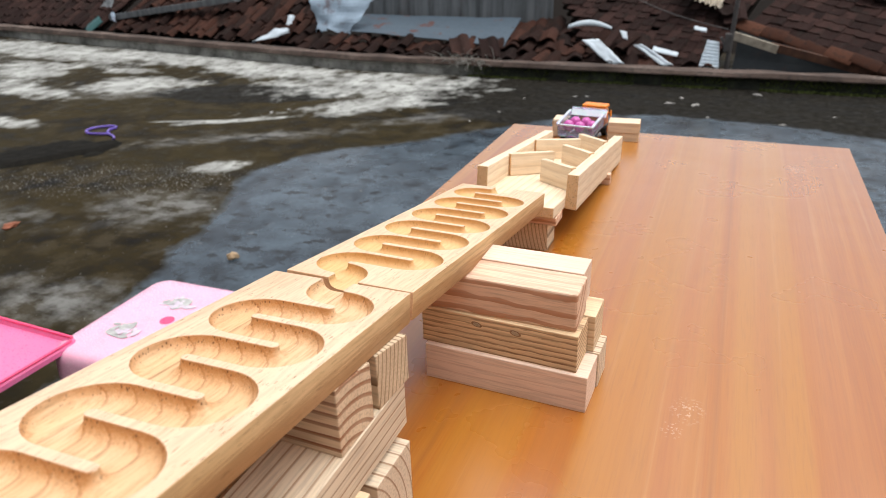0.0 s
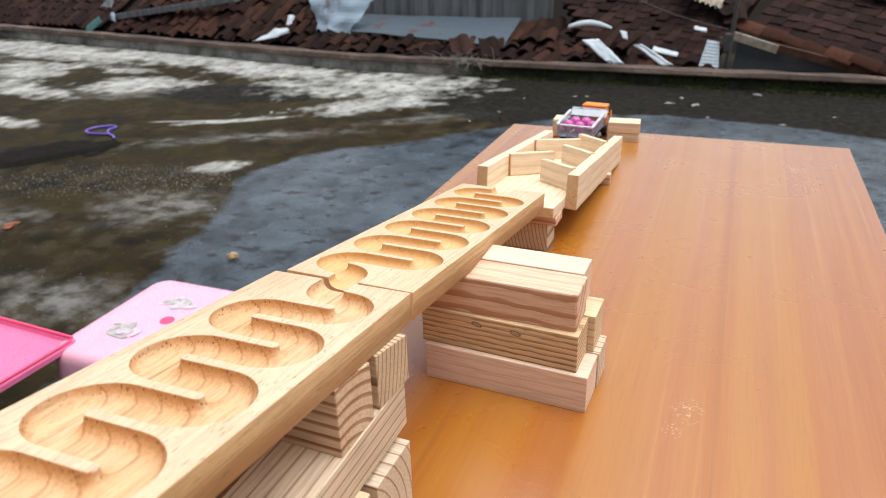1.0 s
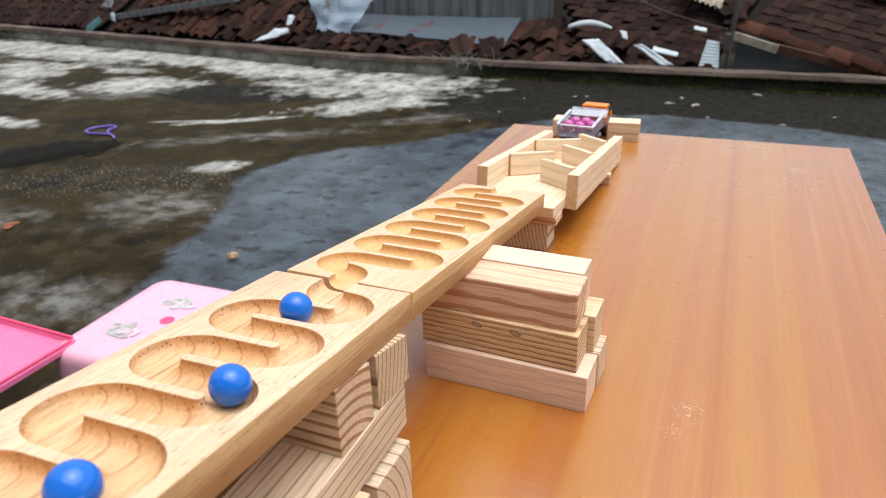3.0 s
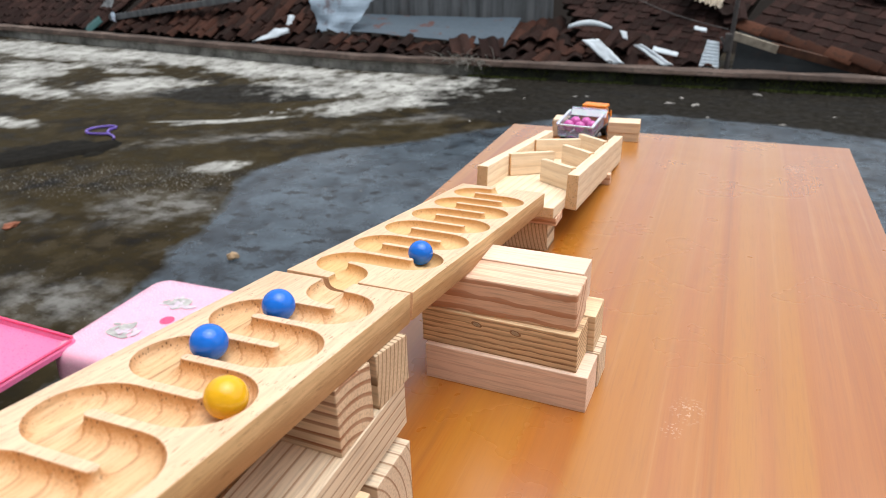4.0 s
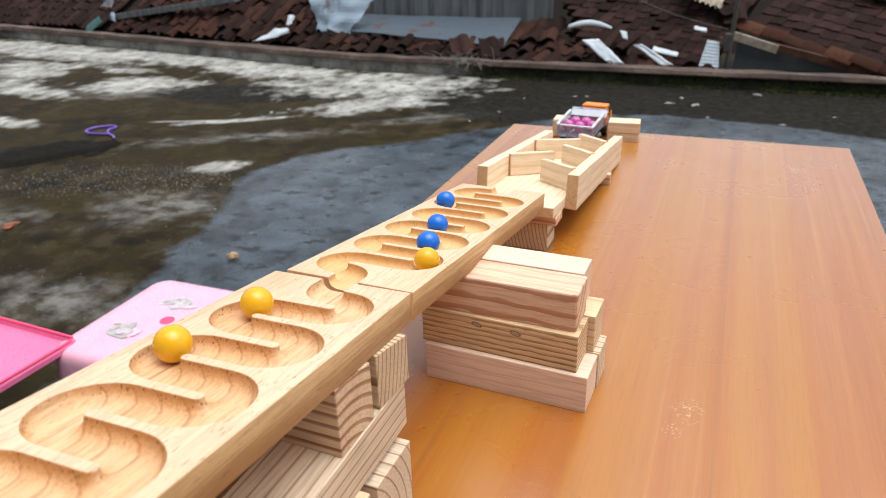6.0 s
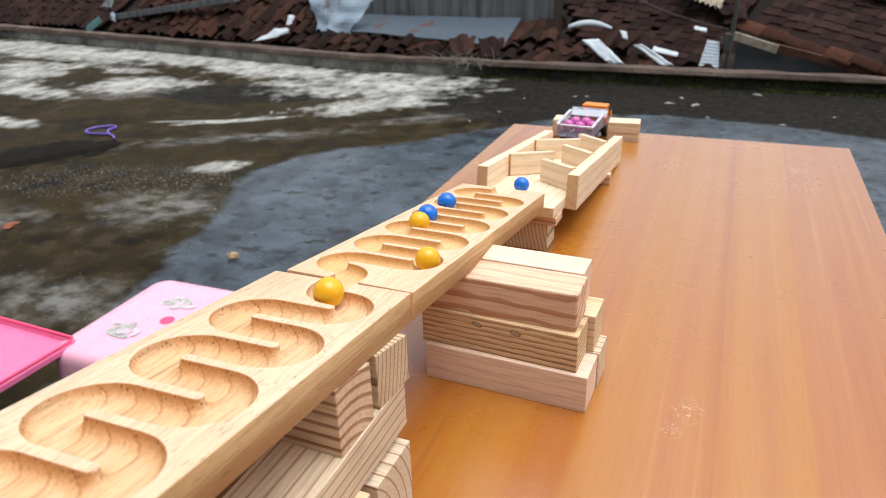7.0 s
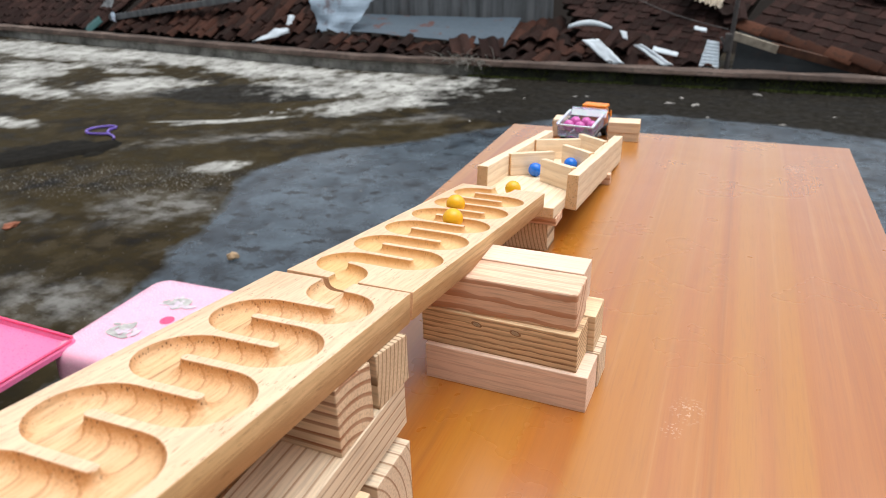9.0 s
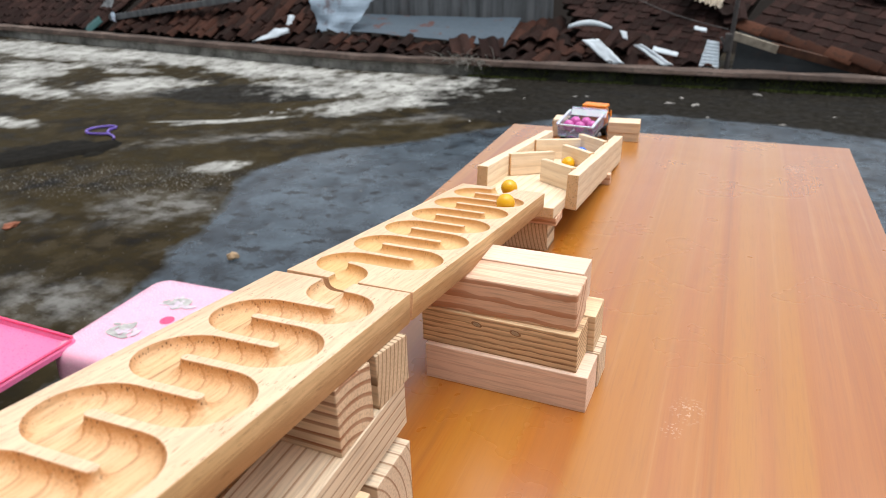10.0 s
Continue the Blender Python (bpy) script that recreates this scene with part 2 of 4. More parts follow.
# ---- table ----
k = Nodes("orange_veneer", 0.32, 0.75)
grain = k.noise(k.coords((75, 1.4, 10)), 1.0, 6, 0.72)
broad = k.noise(k.coords((24, 0.5, 1)), 1.0, 2)
fleck = k.noise(k.coords((520, 26, 1)), 1.0, 2)
tone = k.math("ADD", k.math("MULTIPLY", grain, 0.6), k.math("MULTIPLY", broad, 0.4))
col = k.ramp(tone, [(0.34, (0.32, 0.080, 0.003)), (0.5, (0.40, 0.126, 0.006)), (0.66, (0.45, 0.175, 0.019))])
# leaves of veneer laid side by side, some rosier, some more yellow
col = k.mix(k.ramp(k.noise(k.coords((19, 0.12, 1), loc=(0.4, 0, 0)), 1.0, 1), [(0.42, 0.0), (0.58, 0.42)]), col, (0.43, 0.165, 0.050))
col = k.mix(k.ramp(k.noise(k.coords((23, 0.15, 1), loc=(7.3, 2, 0)), 1.0, 1), [(0.52, 0.0), (0.60, 0.5)]), col, (0.45, 0.19, 0.018))
col = k.mix(k.ramp(k.noise(k.coords((110, 1.2, 1)), 1.0, 3), [(0.58, 0.0), (0.72, 0.35)]), col, (0.52, 0.26, 0.08))
col = k.mix(k.math("MULTIPLY", k.ramp(fleck, [(0.5, 0.0), (0.75, 1.0)]), 0.22), col, (0.25, 0.09, 0.02))
sep = k.t.nodes.new("ShaderNodeSeparateXYZ")
k.t.links.new(k.coords(), sep.inputs[0])
for seam in (0.118, -0.085):
    near = k.math("ABSOLUTE", k.math("SUBTRACT", sep.outputs["X"], seam))
    col = k.mix(k.ramp(near, [(0.0003, 0.28), (0.0009, 0.0)]), col, (0.22, 0.07, 0.02))
dust = k.ramp(k.noise(k.coords((1, 1, 1), loc=(0.2, 0.1, 0)), 420.0, 2), [(0.78, 0.0), (0.82, 0.25)])
col = k.mix(dust, col, (0.7, 0.5, 0.35))
# a few pale scuffs
for x, y, r in ((0.0965, -0.1865, 0.016), (0.087, -0.215, 0.010), (0.21, 0.50, 0.02)):
    v = k.coords((r, r * 1.3, 1), loc=(x, y, 0.72))
    v.node.vector_type = "TEXTURE"
    n = k.t.nodes.new("ShaderNodeVectorMath")
    n.operation = "LENGTH"
    k.t.links.new(v, n.inputs[0])
    spot = k.math("MULTIPLY", k.ramp(n.outputs["Value"], [(0.3, 1.0), (1.0, 0.0)]), k.ramp(k.noise(k.coords(), 380.0, 3), [(0.54, 0.0), (0.64, 0.35)]))
    col = k.mix(spot, col, (0.80, 0.66, 0.52))
k.colour(col)
k.rough(k.ramp(k.noise(k.coords(), 9.0, 4), [(0.3, 0.23), (0.7, 0.36)]))
k.b.inputs["Coat Weight"].default_value = 1.0
k.b.inputs["Coat Roughness"].default_value = 0.24
k.b.inputs["Coat IOR"].default_value = 1.56
M_TABLE = k.m
M_TABLE_EDGE = flat("table_edge", (0.3, 0.12, 0.04), 0.5)
table = thing("table", pose(0.3, -0.65, 0), "long table with an orange-brown wood veneer top on terrace", "table")
bm = bmesh.new()
box(bm, 0.6, 1.3, 0.018, (0, 0, Z0 - 0.009), 0.002)
part("tabletop", bm, M_TABLE, table)
for sx in (-1, 1):
    for sy in (-1, 1):
        bm = bmesh.new()
        box(bm, 0.04, 0.04, Z0 - 0.018, (sx * 0.25, sy * 0.58, (Z0 - 0.018) / 2), 0.003)
        part("leg", bm, M_TABLE_EDGE, table)
for sx in (-1, 1):
    bm = bmesh.new()
    box(bm, 0.02, 1.1, 0.06, (sx * 0.25, 0, Z0 - 0.048), 0.002)
    part("apron", bm, M_TABLE_EDGE, table)


# ---- blocks ----
BL, BH = 0.137, 0.034


def block(m, material, label, l=BL, w=BH, h=BH, group="wooden building blocks", bevel=0.0007):
    """A pine block whose base centre stands at the pose; its long axis is local x."""
    bm = bmesh.new()
    box(bm, l, w, h, (0, 0, h / 2), bevel, 2)
    ob = part("wooden_block", bm, material)
    ob.matrix_world = m
    return tagged(ob, label, "block", group)


def bearing(ob, frame_of_board):
    """Slopes the block's top so that the board lies flat on it."""
    inv = (frame_of_board.inverted() @ ob.matrix_world)
    n = inv.to_3x3().row[2]
    top = max(v.co.z for v in ob.data.vertices)
    for v in ob.data.vertices:
        if v.co.z > 0.02:
            v.co.z -= ((inv @ Vector((v.co.x, v.co.y, top))).z + T + 0.0002) / n[2]
    return ob


def from_corner(x, y, z, yaw, l=BL, w=BH):
    """Pose of a block whose right front lower corner is given; yaw in radians turns it clockwise."""
    u, v = Vector((math.cos(yaw), -math.sin(yaw), 0)), Vector((math.sin(yaw), math.cos(yaw), 0))
    c = Vector((x, y, z + Z0)) - u * l / 2 + v * w / 2
    return Matrix.Translation(c) @ Matrix.Rotation(-yaw, 4, "Z")


block(from_corner(0.3190, -0.8685, 0, 0.035, l=0.1425, w=0.037), M_ROSY, "pinkish pine block at the bottom of a stack on table", l=0.1425, w=0.037)
block(from_corner(0.3215, -0.8300, 0, 0.035, w=0.031), M_CURVED, "pale pine block at the bottom of a stack, behind another", w=0.031)
knotty = block(from_corner(0.3090, -0.8645, BH, 0.046), M_STRIPE, "striped pine block with two knots in mid stack")
block(from_corner(0.3160, -0.829, BH, 0.03), M_PINE, "pale pine block in the middle of a stack")
block(from_corner(0.3060, -0.8592, 2 * BH, 0.018, w=0.036), M_WAVY, "rosy pine block with wavy grain on top of a stack", w=0.036, bevel=0.0018)
block(from_corner(0.3030, -0.8215, 2 * BH, 0.02, w=0.031), M_ROSY, "pale pine block on top of a stack under the board", w=0.031)
M_KNOT = flat("pine_knot", (0.36, 0.20, 0.10), 0.6, 0.4, 300)
M_KNOT_PALE = flat("pine_knot_heart", (0.50, 0.38, 0.25), 0.6, 0.3, 500)
for x, z, sx, sz in ((-0.0175, 0.0265, 0.0040, 0.0019), (0.0165, 0.0255, 0.0042, 0.0020)):
    for grow, mat, off in ((1.25, M_KNOT, 0.0002), (0.85, M_KNOT_PALE, 0.0004)):
        bm = bmesh.new()
        bmesh.ops.create_cone(bm, cap_ends=True, segments=14, radius1=1, radius2=0.96, depth=1, matrix=Matrix.Translation((x, -BH / 2 - off / 2, z)) @ Matrix.Rotation(radians(12), 4, "Y") @ Matrix.Diagonal((sx * grow, off, sz * grow, 1)) @ Matrix.Rotation(radians(90), 4, "X"))
        part("knot", bm, mat, knotty, "grey-brown knot")
# under the upper board
bearing(block(from_corner(0.2243, -1.0832, 0.102, 0.02, l=0.12, w=0.037), M_BOLD, "striped pine block with bold end grain under the upper board", l=0.12, w=0.037, h=0.0395), FRAME_1)
bearing(block(from_corner(0.2248, -1.0385, 0.102, 0.08, l=0.12, w=0.036), M_TIGHT, "pale pine block with upright end grain under the upper board", l=0.12, w=0.036, h=0.0320), FRAME_1)
block(pose(0.2030, -1.085, Z0 + 0.068, 0, 0, 90), M_LONG, "long striped pine block lying under the support blocks", l=0.16, w=0.045)
block(pose(0.1460, -1.085, Z0 + 0.068, 0, 0, 90), M_LONG, "long striped pine block lying under the support blocks", l=0.16, w=0.045)
block(from_corner(0.231, -1.060, 0.0, 0.02, w=0.045), M_CURVED, "tall pine block with curved end grain in the support stack", w=0.045, h=0.0630)
block(from_corner(0.232, -1.110, 0.034, 0.0, w=0.04), M_PINE, "pale pine block low in the support stack", w=0.04)
block(from_corner(0.232, -1.110, 0.0, 0.0, w=0.04), M_ROSY, "rosy pine block at the bottom of the support stack", w=0.04)

# ---- baffle tray ----
TH, TF, TW, TL = 0.0438, 0.013, 0.1322, 0.345     # wall height, floor thickness, width, length
WT = 0.0145
tray = thing("baffle_tray", TRAY, "pale pine tray with side walls and five slanting baffles", "marble run")
FLOOR_W = TW - 2 * WT


def stick(name, l, w, h, m, material=M_TRAY, bevel=0.0009, rough_cut=0.0007):
    """A tray piece with its grain along its own length."""
    bm = bmesh.new()
    box(bm, l, w, h, (0, 0, 0), bevel)
    n = max(2, int(l / 0.012))
    for i in range(1, n):
        x = -l / 2 + l * i / n
        bmesh.ops.bisect_plane(bm, geom=bm.verts[:] + bm.edges[:] + bm.faces[:], plane_co=(x, 0, 0), plane_no=(1, 0, 0))
    for v in bm.verts:
        d = noise.noise_vector(Vector((v.co.x * 40 + l * 77, v.co.y * 60, v.co.z * 60)))
        v.co += Vector((d.x * 0.0004, d.y * 0.0006, d.z * rough_cut))
    ob = part(name, bm, material, tray)
    ob.matrix_local = m
    return ob


stick("tray_floor", TL + 0.058, FLOOR_W - 0.0006, TF, pose((TL - 0.058) / 2, FLOOR_W / 2, -TF / 2))
for y in (-WT / 2, FLOOR_W + WT / 2):
    stick("side_wall", TL, WT, TH, pose(TL / 2, y, TH / 2 - TF - 0.0015), rough_cut=0.0010)
BAFFLES = (((0.038, 0.0), (0.080, 0.051)), ((0.093, 0.103), (0.143, 0.053)), ((0.156, 0.0), (0.207, 0.051)), ((0.228, 0.103), (0.273, 0.042)), ((0.268, 0.0), (0.325, 0.051)))
for (x0, y0), (x1, y1) in BAFFLES:
    an = math.degrees(math.atan2(y1 - y0, x1 - x0))
    stick("baffle", math.hypot(x1 - x0, y1 - y0), 0.009, 0.0310, pose((x0 + x1) / 2, (y0 + y1) / 2, 0.0156, 0, 0, an))

# blocks under the tray, and beside the toy truck
block(pose(0.213 - 0.032, -0.556, Z0, 0, 0, 90), M_TIGHT, "pine block with upright end grain carrying the tray", l=0.036, w=0.064, h=0.034)
block(from_corner(0.2125, -0.573, 0.034, 0.02, l=0.08, w=0.030), M_WAVY, "low brown pine block wedged under the tray floor", l=0.10, w=0.030, h=0.0100)
block(from_corner(0.2440, -0.312, 0, 0.0, l=0.015, w=0.012), M_WAVY, "small pine prop under the wall of the tray", l=0.015, w=0.012, h=0.0165)
block(from_corner(0.2530, -0.066, 0, -0.08, l=0.055, w=0.036), M_TRAY, "thin pine block under another beside a toy truck", l=0.055, w=0.036, h=0.0155)
block(from_corner(0.2540, -0.067, 0.0155, -0.08, l=0.056, w=0.036), M_TRAY, "pale pine block lying beside a toy truck", l=0.056, w=0.036, h=0.0190)
block(from_corner(0.1240, -0.072, 0, -0.05, l=0.028, w=0.036), M_TRAY, "short pale pine block lying beside a toy truck", l=0.028, w=0.036, bevel=0.003)
# ---- terrace floor ----
k = Nodes("weathered_terrace", 0.6, 0.1)
P = k.coords()
warp = k.noise(P, 2.2, 5, 0.62)
fine = k.noise(P, 26.0, 5, 0.65)
grit = k.noise(P, 150.0, 3, 0.6)
mid = k.noise(P, 7.0, 5, 0.6)


def blot(cx, cy, rx, ry, turn=0):
    """1 at the patch's middle, falling to 0 at its rim and below beyond."""
    v = k.coords((rx, ry, 1), loc=(cx, cy, 0))
    v.node.vector_type = "TEXTURE"
    v.node.inputs["Rotation"].default_value = (0, 0, radians(turn))
    n = k.t.nodes.new("ShaderNodeVectorMath")
    n.operation = "LENGTH"
    k.t.links.new(v, n.inputs[0])
    return k.math("SUBTRACT", 1.0, n.outputs["Value"])


def blots(items):
    out = None
    for it in items:
        b = blot(*it)
        out = b if out is None else k.math("MAXIMUM", out, b)
    return out


rag = k.math("SUBTRACT", k.math("ADD", k.math("MULTIPLY", k.noise(P, 1.6, 4, 0.6), 2.2), k.math("MULTIPLY", k.noise(k.coords((1, 0.75, 1)), 7.0, 6, 0.64), 3.2)), 2.7)
white = blots(((-6.6, 4.20, 2.6, 0.50, -9), (-5.6, 3.28, 0.75, 0.36, -30), (-4.75, 2.56, 0.60, 0.22, -8), (-4.7, 4.08, 1.7, 0.36, -8), (-4.02, 3.02, 0.62, 0.34, 20), (-4.55, 3.45, 0.4, 0.14, 10), (-3.3, 3.78, 1.2, 0.36, -6), (-2.15, 3.48, 1.0, 0.56, 6), (-1.85, 2.86, 0.66, 0.26, 40), (-2.45, 2.26, 0.45, 0.05, 32), (-2.80, 2.12, 0.25, 0.02, 20), (-4.0, 1.75, 0.35, 0.12), (-1.96, 1.41, 0.17, 0.11, 30)))
white = k.ramp(k.math("ADD", white, k.math("MULTIPLY", rag, 0.70)), [(0.0, 0.0), (0.50, 0.98)])
white = k.math("MULTIPLY", white, k.ramp(k.noise(k.coords((1, 0.7, 1)), 13.0, 5, 0.66), [(0.34, 0.18), (0.48, 1.0)]))


def beyond(nx, ny, d):
    """Metres past a line across the floor."""
    n = k.t.nodes.new("ShaderNodeVectorMath")
    n.operation = "DOT_PRODUCT"
    k.t.links.new(P, n.inputs[0])
    n.inputs[1].default_value = (nx, ny, 0)
    return k.math("ADD", n.outputs["Value"], d)


puddle = k.math("MINIMUM", k.math("MULTIPLY", blot(0.25, 0.9, 2.1, 2.2), 2.1), k.math("MINIMUM", beyond(0.948, 0.327, 1.24), beyond(0.72, -0.69, 2.37)))
puddle = k.math("ADD", puddle, k.math("MULTIPLY", k.math("SUBTRACT", k.noise(P, 3.5, 5, 0.6), 0.5), 0.30))
wet = k.ramp(puddle, [(0.0, 0.0), (0.05, 1.0)])
dark = blots(((-0.4, 3.40, 1.5, 0.85), (1.4, 3.3, 1.6, 0.95), (2.6, 3.2, 1.5, 1.1), (-2.9, 2.95, 0.8, 0.32, 12)))
dark = k.ramp(k.math("ADD", dark, k.math("MULTIPLY", rag, 0.14)), [(0.0, 0.0), (0.10, 1.0)])
base = k.ramp(mid, [(0.40, (0.007, 0.006, 0.0045)), (0.5, (0.022, 0.017, 0.009)), (0.60, (0.044, 0.036, 0.023))])
base = k.mix(k.ramp(warp, [(0.45, 0.0), (0.7, 0.6)]), base, (0.040, 0.028, 0.009))
base = k.mix(k.ramp(fine, [(0.52, 0.0), (0.72, 0.75)]), base, (0.010, 0.0095, 0.009))
base = k.mix(k.ramp(k.noise(k.coords((1, 1.5, 1), loc=(5, 9, 0)), 0.9, 4, 0.6), [(0.40, 0.0), (0.62, 0.7)]), base, (0.034, 0.026, 0.011))
haze = k.ramp(k.noise(k.coords((1, 0.8, 1), loc=(7, 2, 0)), 3.0, 8, 0.72), [(0.56, 0.0), (0.74, 0.30)])
base = k.mix(haze, base, (0.15, 0.145, 0.13))
grey = blots(((-1.62, 0.05, 0.42, 0.16), (-3.9, 2.78, 0.75, 0.36, 15), (-1.85, 0.85, 0.42, 0.28), (-2.2, 1.9, 0.9, 0.12, 30), (-1.2, 2.75, 0.7, 0.16, 40), (-2.6, 0.5, 0.4, 0.2)))
grey = k.ramp(k.math("ADD", grey, k.math("MULTIPLY", rag, 0.8)), [(0.0, 0.0), (0.9, 0.7)])
grey = k.math("MULTIPLY", grey, k.ramp(k.noise(k.coords((1, 1.4, 1), loc=(4, 3, 0)), 9.0, 6, 0.66), [(0.40, 0.1), (0.60, 1.0)]))
base = k.mix(grey, base, (0.22, 0.22, 0.21))
base = k.mix(k.math("MULTIPLY", dark, 0.85), base, k.ramp(fine, [(0.40, (0.006, 0.006, 0.0055)), (0.62, (0.024, 0.023, 0.021))]))
# pale specks, thicker in one band to paint glints off the floor
glints = k.ramp(blot(-2.35, 1.08, 1.2, 0.40, 19), [(0.0, 0.0), (0.6, 0.12)])
speck = k.ramp(k.math("ADD", k.noise(P, 85.0, 1, 0.5), glints), [(0.74, 0.0), (0.82, 0.6)])
base = k.mix(speck, base, (0.40, 0.40, 0.39))
pool = k.ramp(mid, [(0.38, (0.010, 0.016, 0.023)), (0.62, (0.024, 0.034, 0.045))])
pool = k.mix(k.ramp(k.noise(P, 9.0, 7, 0.74), [(0.56, 0.0), (0.68, 0.9)]), pool, (0.006, 0.008, 0.009))
# sky reflected in the puddle, put into its colour as pale blue patches
pool = k.mix(k.ramp(k.noise(k.coords((1, 1, 1), loc=(9, 1, 0)), 4.0, 6, 0.7), [(0.38, 0.0), (0.62, 0.95)]), pool, (0.062, 0.088, 0.112))
pool = k.mix(k.ramp(k.noise(k.coords((1, 1.3, 1), loc=(2, 8, 0)), 12.0, 4, 0.6), [(0.56, 0.0), (0.62, 0.95)]), pool, (0.002, 0.003, 0.004))
pool = k.mix(k.ramp(k.noise(k.coords((1, 1, 1), loc=(3, 5, 0)), 16.0, 5, 0.7), [(0.62, 0.0), (0.72, 0.6)]), pool, (0.17, 0.18, 0.19))
chalk = k.ramp(k.noise(k.coords((1, 0.5, 1), loc=(1, 4, 0)), 5.0, 6, 0.66), [(0.36, (0.19, 0.19, 0.178)), (0.62, (0.44, 0.45, 0.425))])
col = k.mix(white, base, chalk)
col = k.mix(wet, col, pool)
k.colour(col)
dry = k.ramp(mid, [(0.38, 0.42), (0.62, 0.75)])
damp = k.math("MULTIPLY", k.math("SUBTRACT", 1.0, white), 1.0)
rgh = k.mix(wet, k.mix(damp, (0.85, 0.85, 0.85), dry), k.ramp(k.noise(P, 5.0, 4), [(0.35, 0.16), (0.65, 0.36)]))
k.rough(rgh)
k.put(k.b.inputs["Specular IOR Level"], k.ramp(k.math("ADD", k.math("MULTIPLY", wet, 0.8), k.ramp(k.noise(P, 18.0, 5, 0.7), [(0.6, 0.0), (0.7, 0.25)])), [(0.0, 0.02), (1.0, 0.46)]))
k.bump(k.math("ADD", k.math("MULTIPLY", fine, 0.7), k.math("MULTIPLY", grit, 0.25)), 0.15, 0.003)
M_FLOOR = k.m
bm = bmesh.new()
box(bm, 24, 8.2, 0.25, (-2, 1.40, -0.125))
tagged(part("terrace_floor", bm, M_FLOOR), "weathered dark concrete terrace with pale patches and a wet area", "floor", kind="structure")

# ---- parapet ----
k = Nodes("parapet_concrete", 0.9, 0.1)
P = k.coords()
n1, n2 = k.noise(P, 3.0, 5, 0.65), k.noise(P, 20.0, 5, 0.65)
col = k.ramp(n1, [(0.36, (0.12, 0.12, 0.11)), (0.48, (0.27, 0.27, 0.25)), (0.62, (0.44, 0.44, 0.41))])
col = k.mix(k.ramp(n2, [(0.54, 0.0), (0.72, 0.7)]), col, (0.085, 0.082, 0.074))
sep = k.t.nodes.new("ShaderNodeSeparateXYZ")
k.t.links.new(P, sep.inputs[0])
mossy = k.ramp(k.math("ADD", k.math("MULTIPLY", sep.outputs["X"], 0.9), k.math("MULTIPLY", n1, 0.6)), [(0.0, 0.0), (0.35, 1.0)])
green = k.ramp(k.noise(P, 12.0, 6, 0.7), [(0.42, (0.010, 0.012, 0.009)), (0.56, (0.018, 0.024, 0.009)), (0.70, (0.032, 0.046, 0.011))])
col = k.mix(k.math("MULTIPLY", mossy, 0.92), col, green)
k.colour(col).bump(n2, 0.8, 0.01)
M_PARAPET = k.m
k = Nodes("parapet_cap", 0.85, 0.3)
n1, n2 = k.noise(k.coords(), 4.0, 5, 0.65), k.noise(k.coords(), 25.0, 5, 0.65)
col = k.ramp(n1, [(0.34, (0.055, 0.038, 0.031)), (0.55, (0.105, 0.074, 0.060)), (0.72, (0.19, 0.145, 0.122))])
k.colour(k.mix(k.ramp(n2, [(0.5, 0.0), (0.66, 0.8)]), col, (0.05, 0.042, 0.036))).bump(n2, 0.8, 0.01)
M_CAP = k.m


def away(x):
    """How far the parapet and the eaves bend back past its kink."""
    return 0.17 * max(0.0, -2.6 - x)


def rough_beam(name, x0, x1, y0, y1, z0, z1, material, amp, seed, parent=None, taper=0.0):
    """A cast wall strip whose faces and edges are a little uneven; taper raises its top towards x0."""
    bm = bmesh.new()
    n = int((x1 - x0) / 0.07)
    ring = ((y0, z0), (y0, (z0 + z1) / 2), (y0 + 0.004, z1 - 0.012), (y0 + 0.016, z1), ((y0 + y1) / 2, z1), (y1, z1), (y1, z0))
    rows = []
    for i in range(n + 1):
        x = x0 + (x1 - x0) * i / n
        up = taper * (1 - i / n)
        row = []
        for j, (y, z) in enumerate(ring):
            d = noise.noise_vector(Vector((x * 4.5, y * 6 + seed, z * 8))) * amp
            row.append(bm.verts.new((x, y + d.y + away(x - 1.45), z + (up if z > (z0 + z1) / 2 else 0) + (d.z if z > z0 + 0.01 else 0))))
        rows.append(row)
    for a, b in zip(rows[:-1], rows[1:]):
        for j in range(len(ring)):
            q = (j + 1) % len(ring)
            bm.faces.new((a[j], a[q], b[q], b[j]))
    bm.faces.new(rows[0])
    bm.faces.new(rows[-1][::-1])
    bmesh.ops.recalc_face_normals(bm, faces=bm.faces)
    return part(name, bm, material, parent)


wall = thing("parapet_wall", pose(-1.45, 0, 0), "low weathered concrete parapet, mossy green towards one end", "wall", kind="structure")
rough_beam("parapet_body", -10.5, 8.0, 3.99, 4.09, -0.02, 0.084, M_PARAPET, 0.012, 1, wall, 0.04)
rough_beam("parapet_cap", -10.5, 8.0, 3.955, 4.10, 0.084, 0.101, M_CAP, 0.010, 5, wall, 0.04)

# ---- unseen wall added behind the terrace, to cut sky light on front faces ----
k = Nodes("dull_plaster", 0.9, 0.2)
n1, n2 = k.noise(k.coords(), 1.2, 5, 0.65), k.noise(k.coords(), 18.0, 5, 0.65)
k.colour(k.mix(k.ramp(n2, [(0.45, 0.0), (0.7, 0.5)]), k.ramp(n1, [(0.35, (0.26, 0.25, 0.23)), (0.65, (0.42, 0.405, 0.38))]), (0.20, 0.19, 0.175))).bump(n2, 0.4, 0.004)
bm = bmesh.new()
box(bm, 24, 0.2, 6.6, (-2.0, -2.6, -0.1))
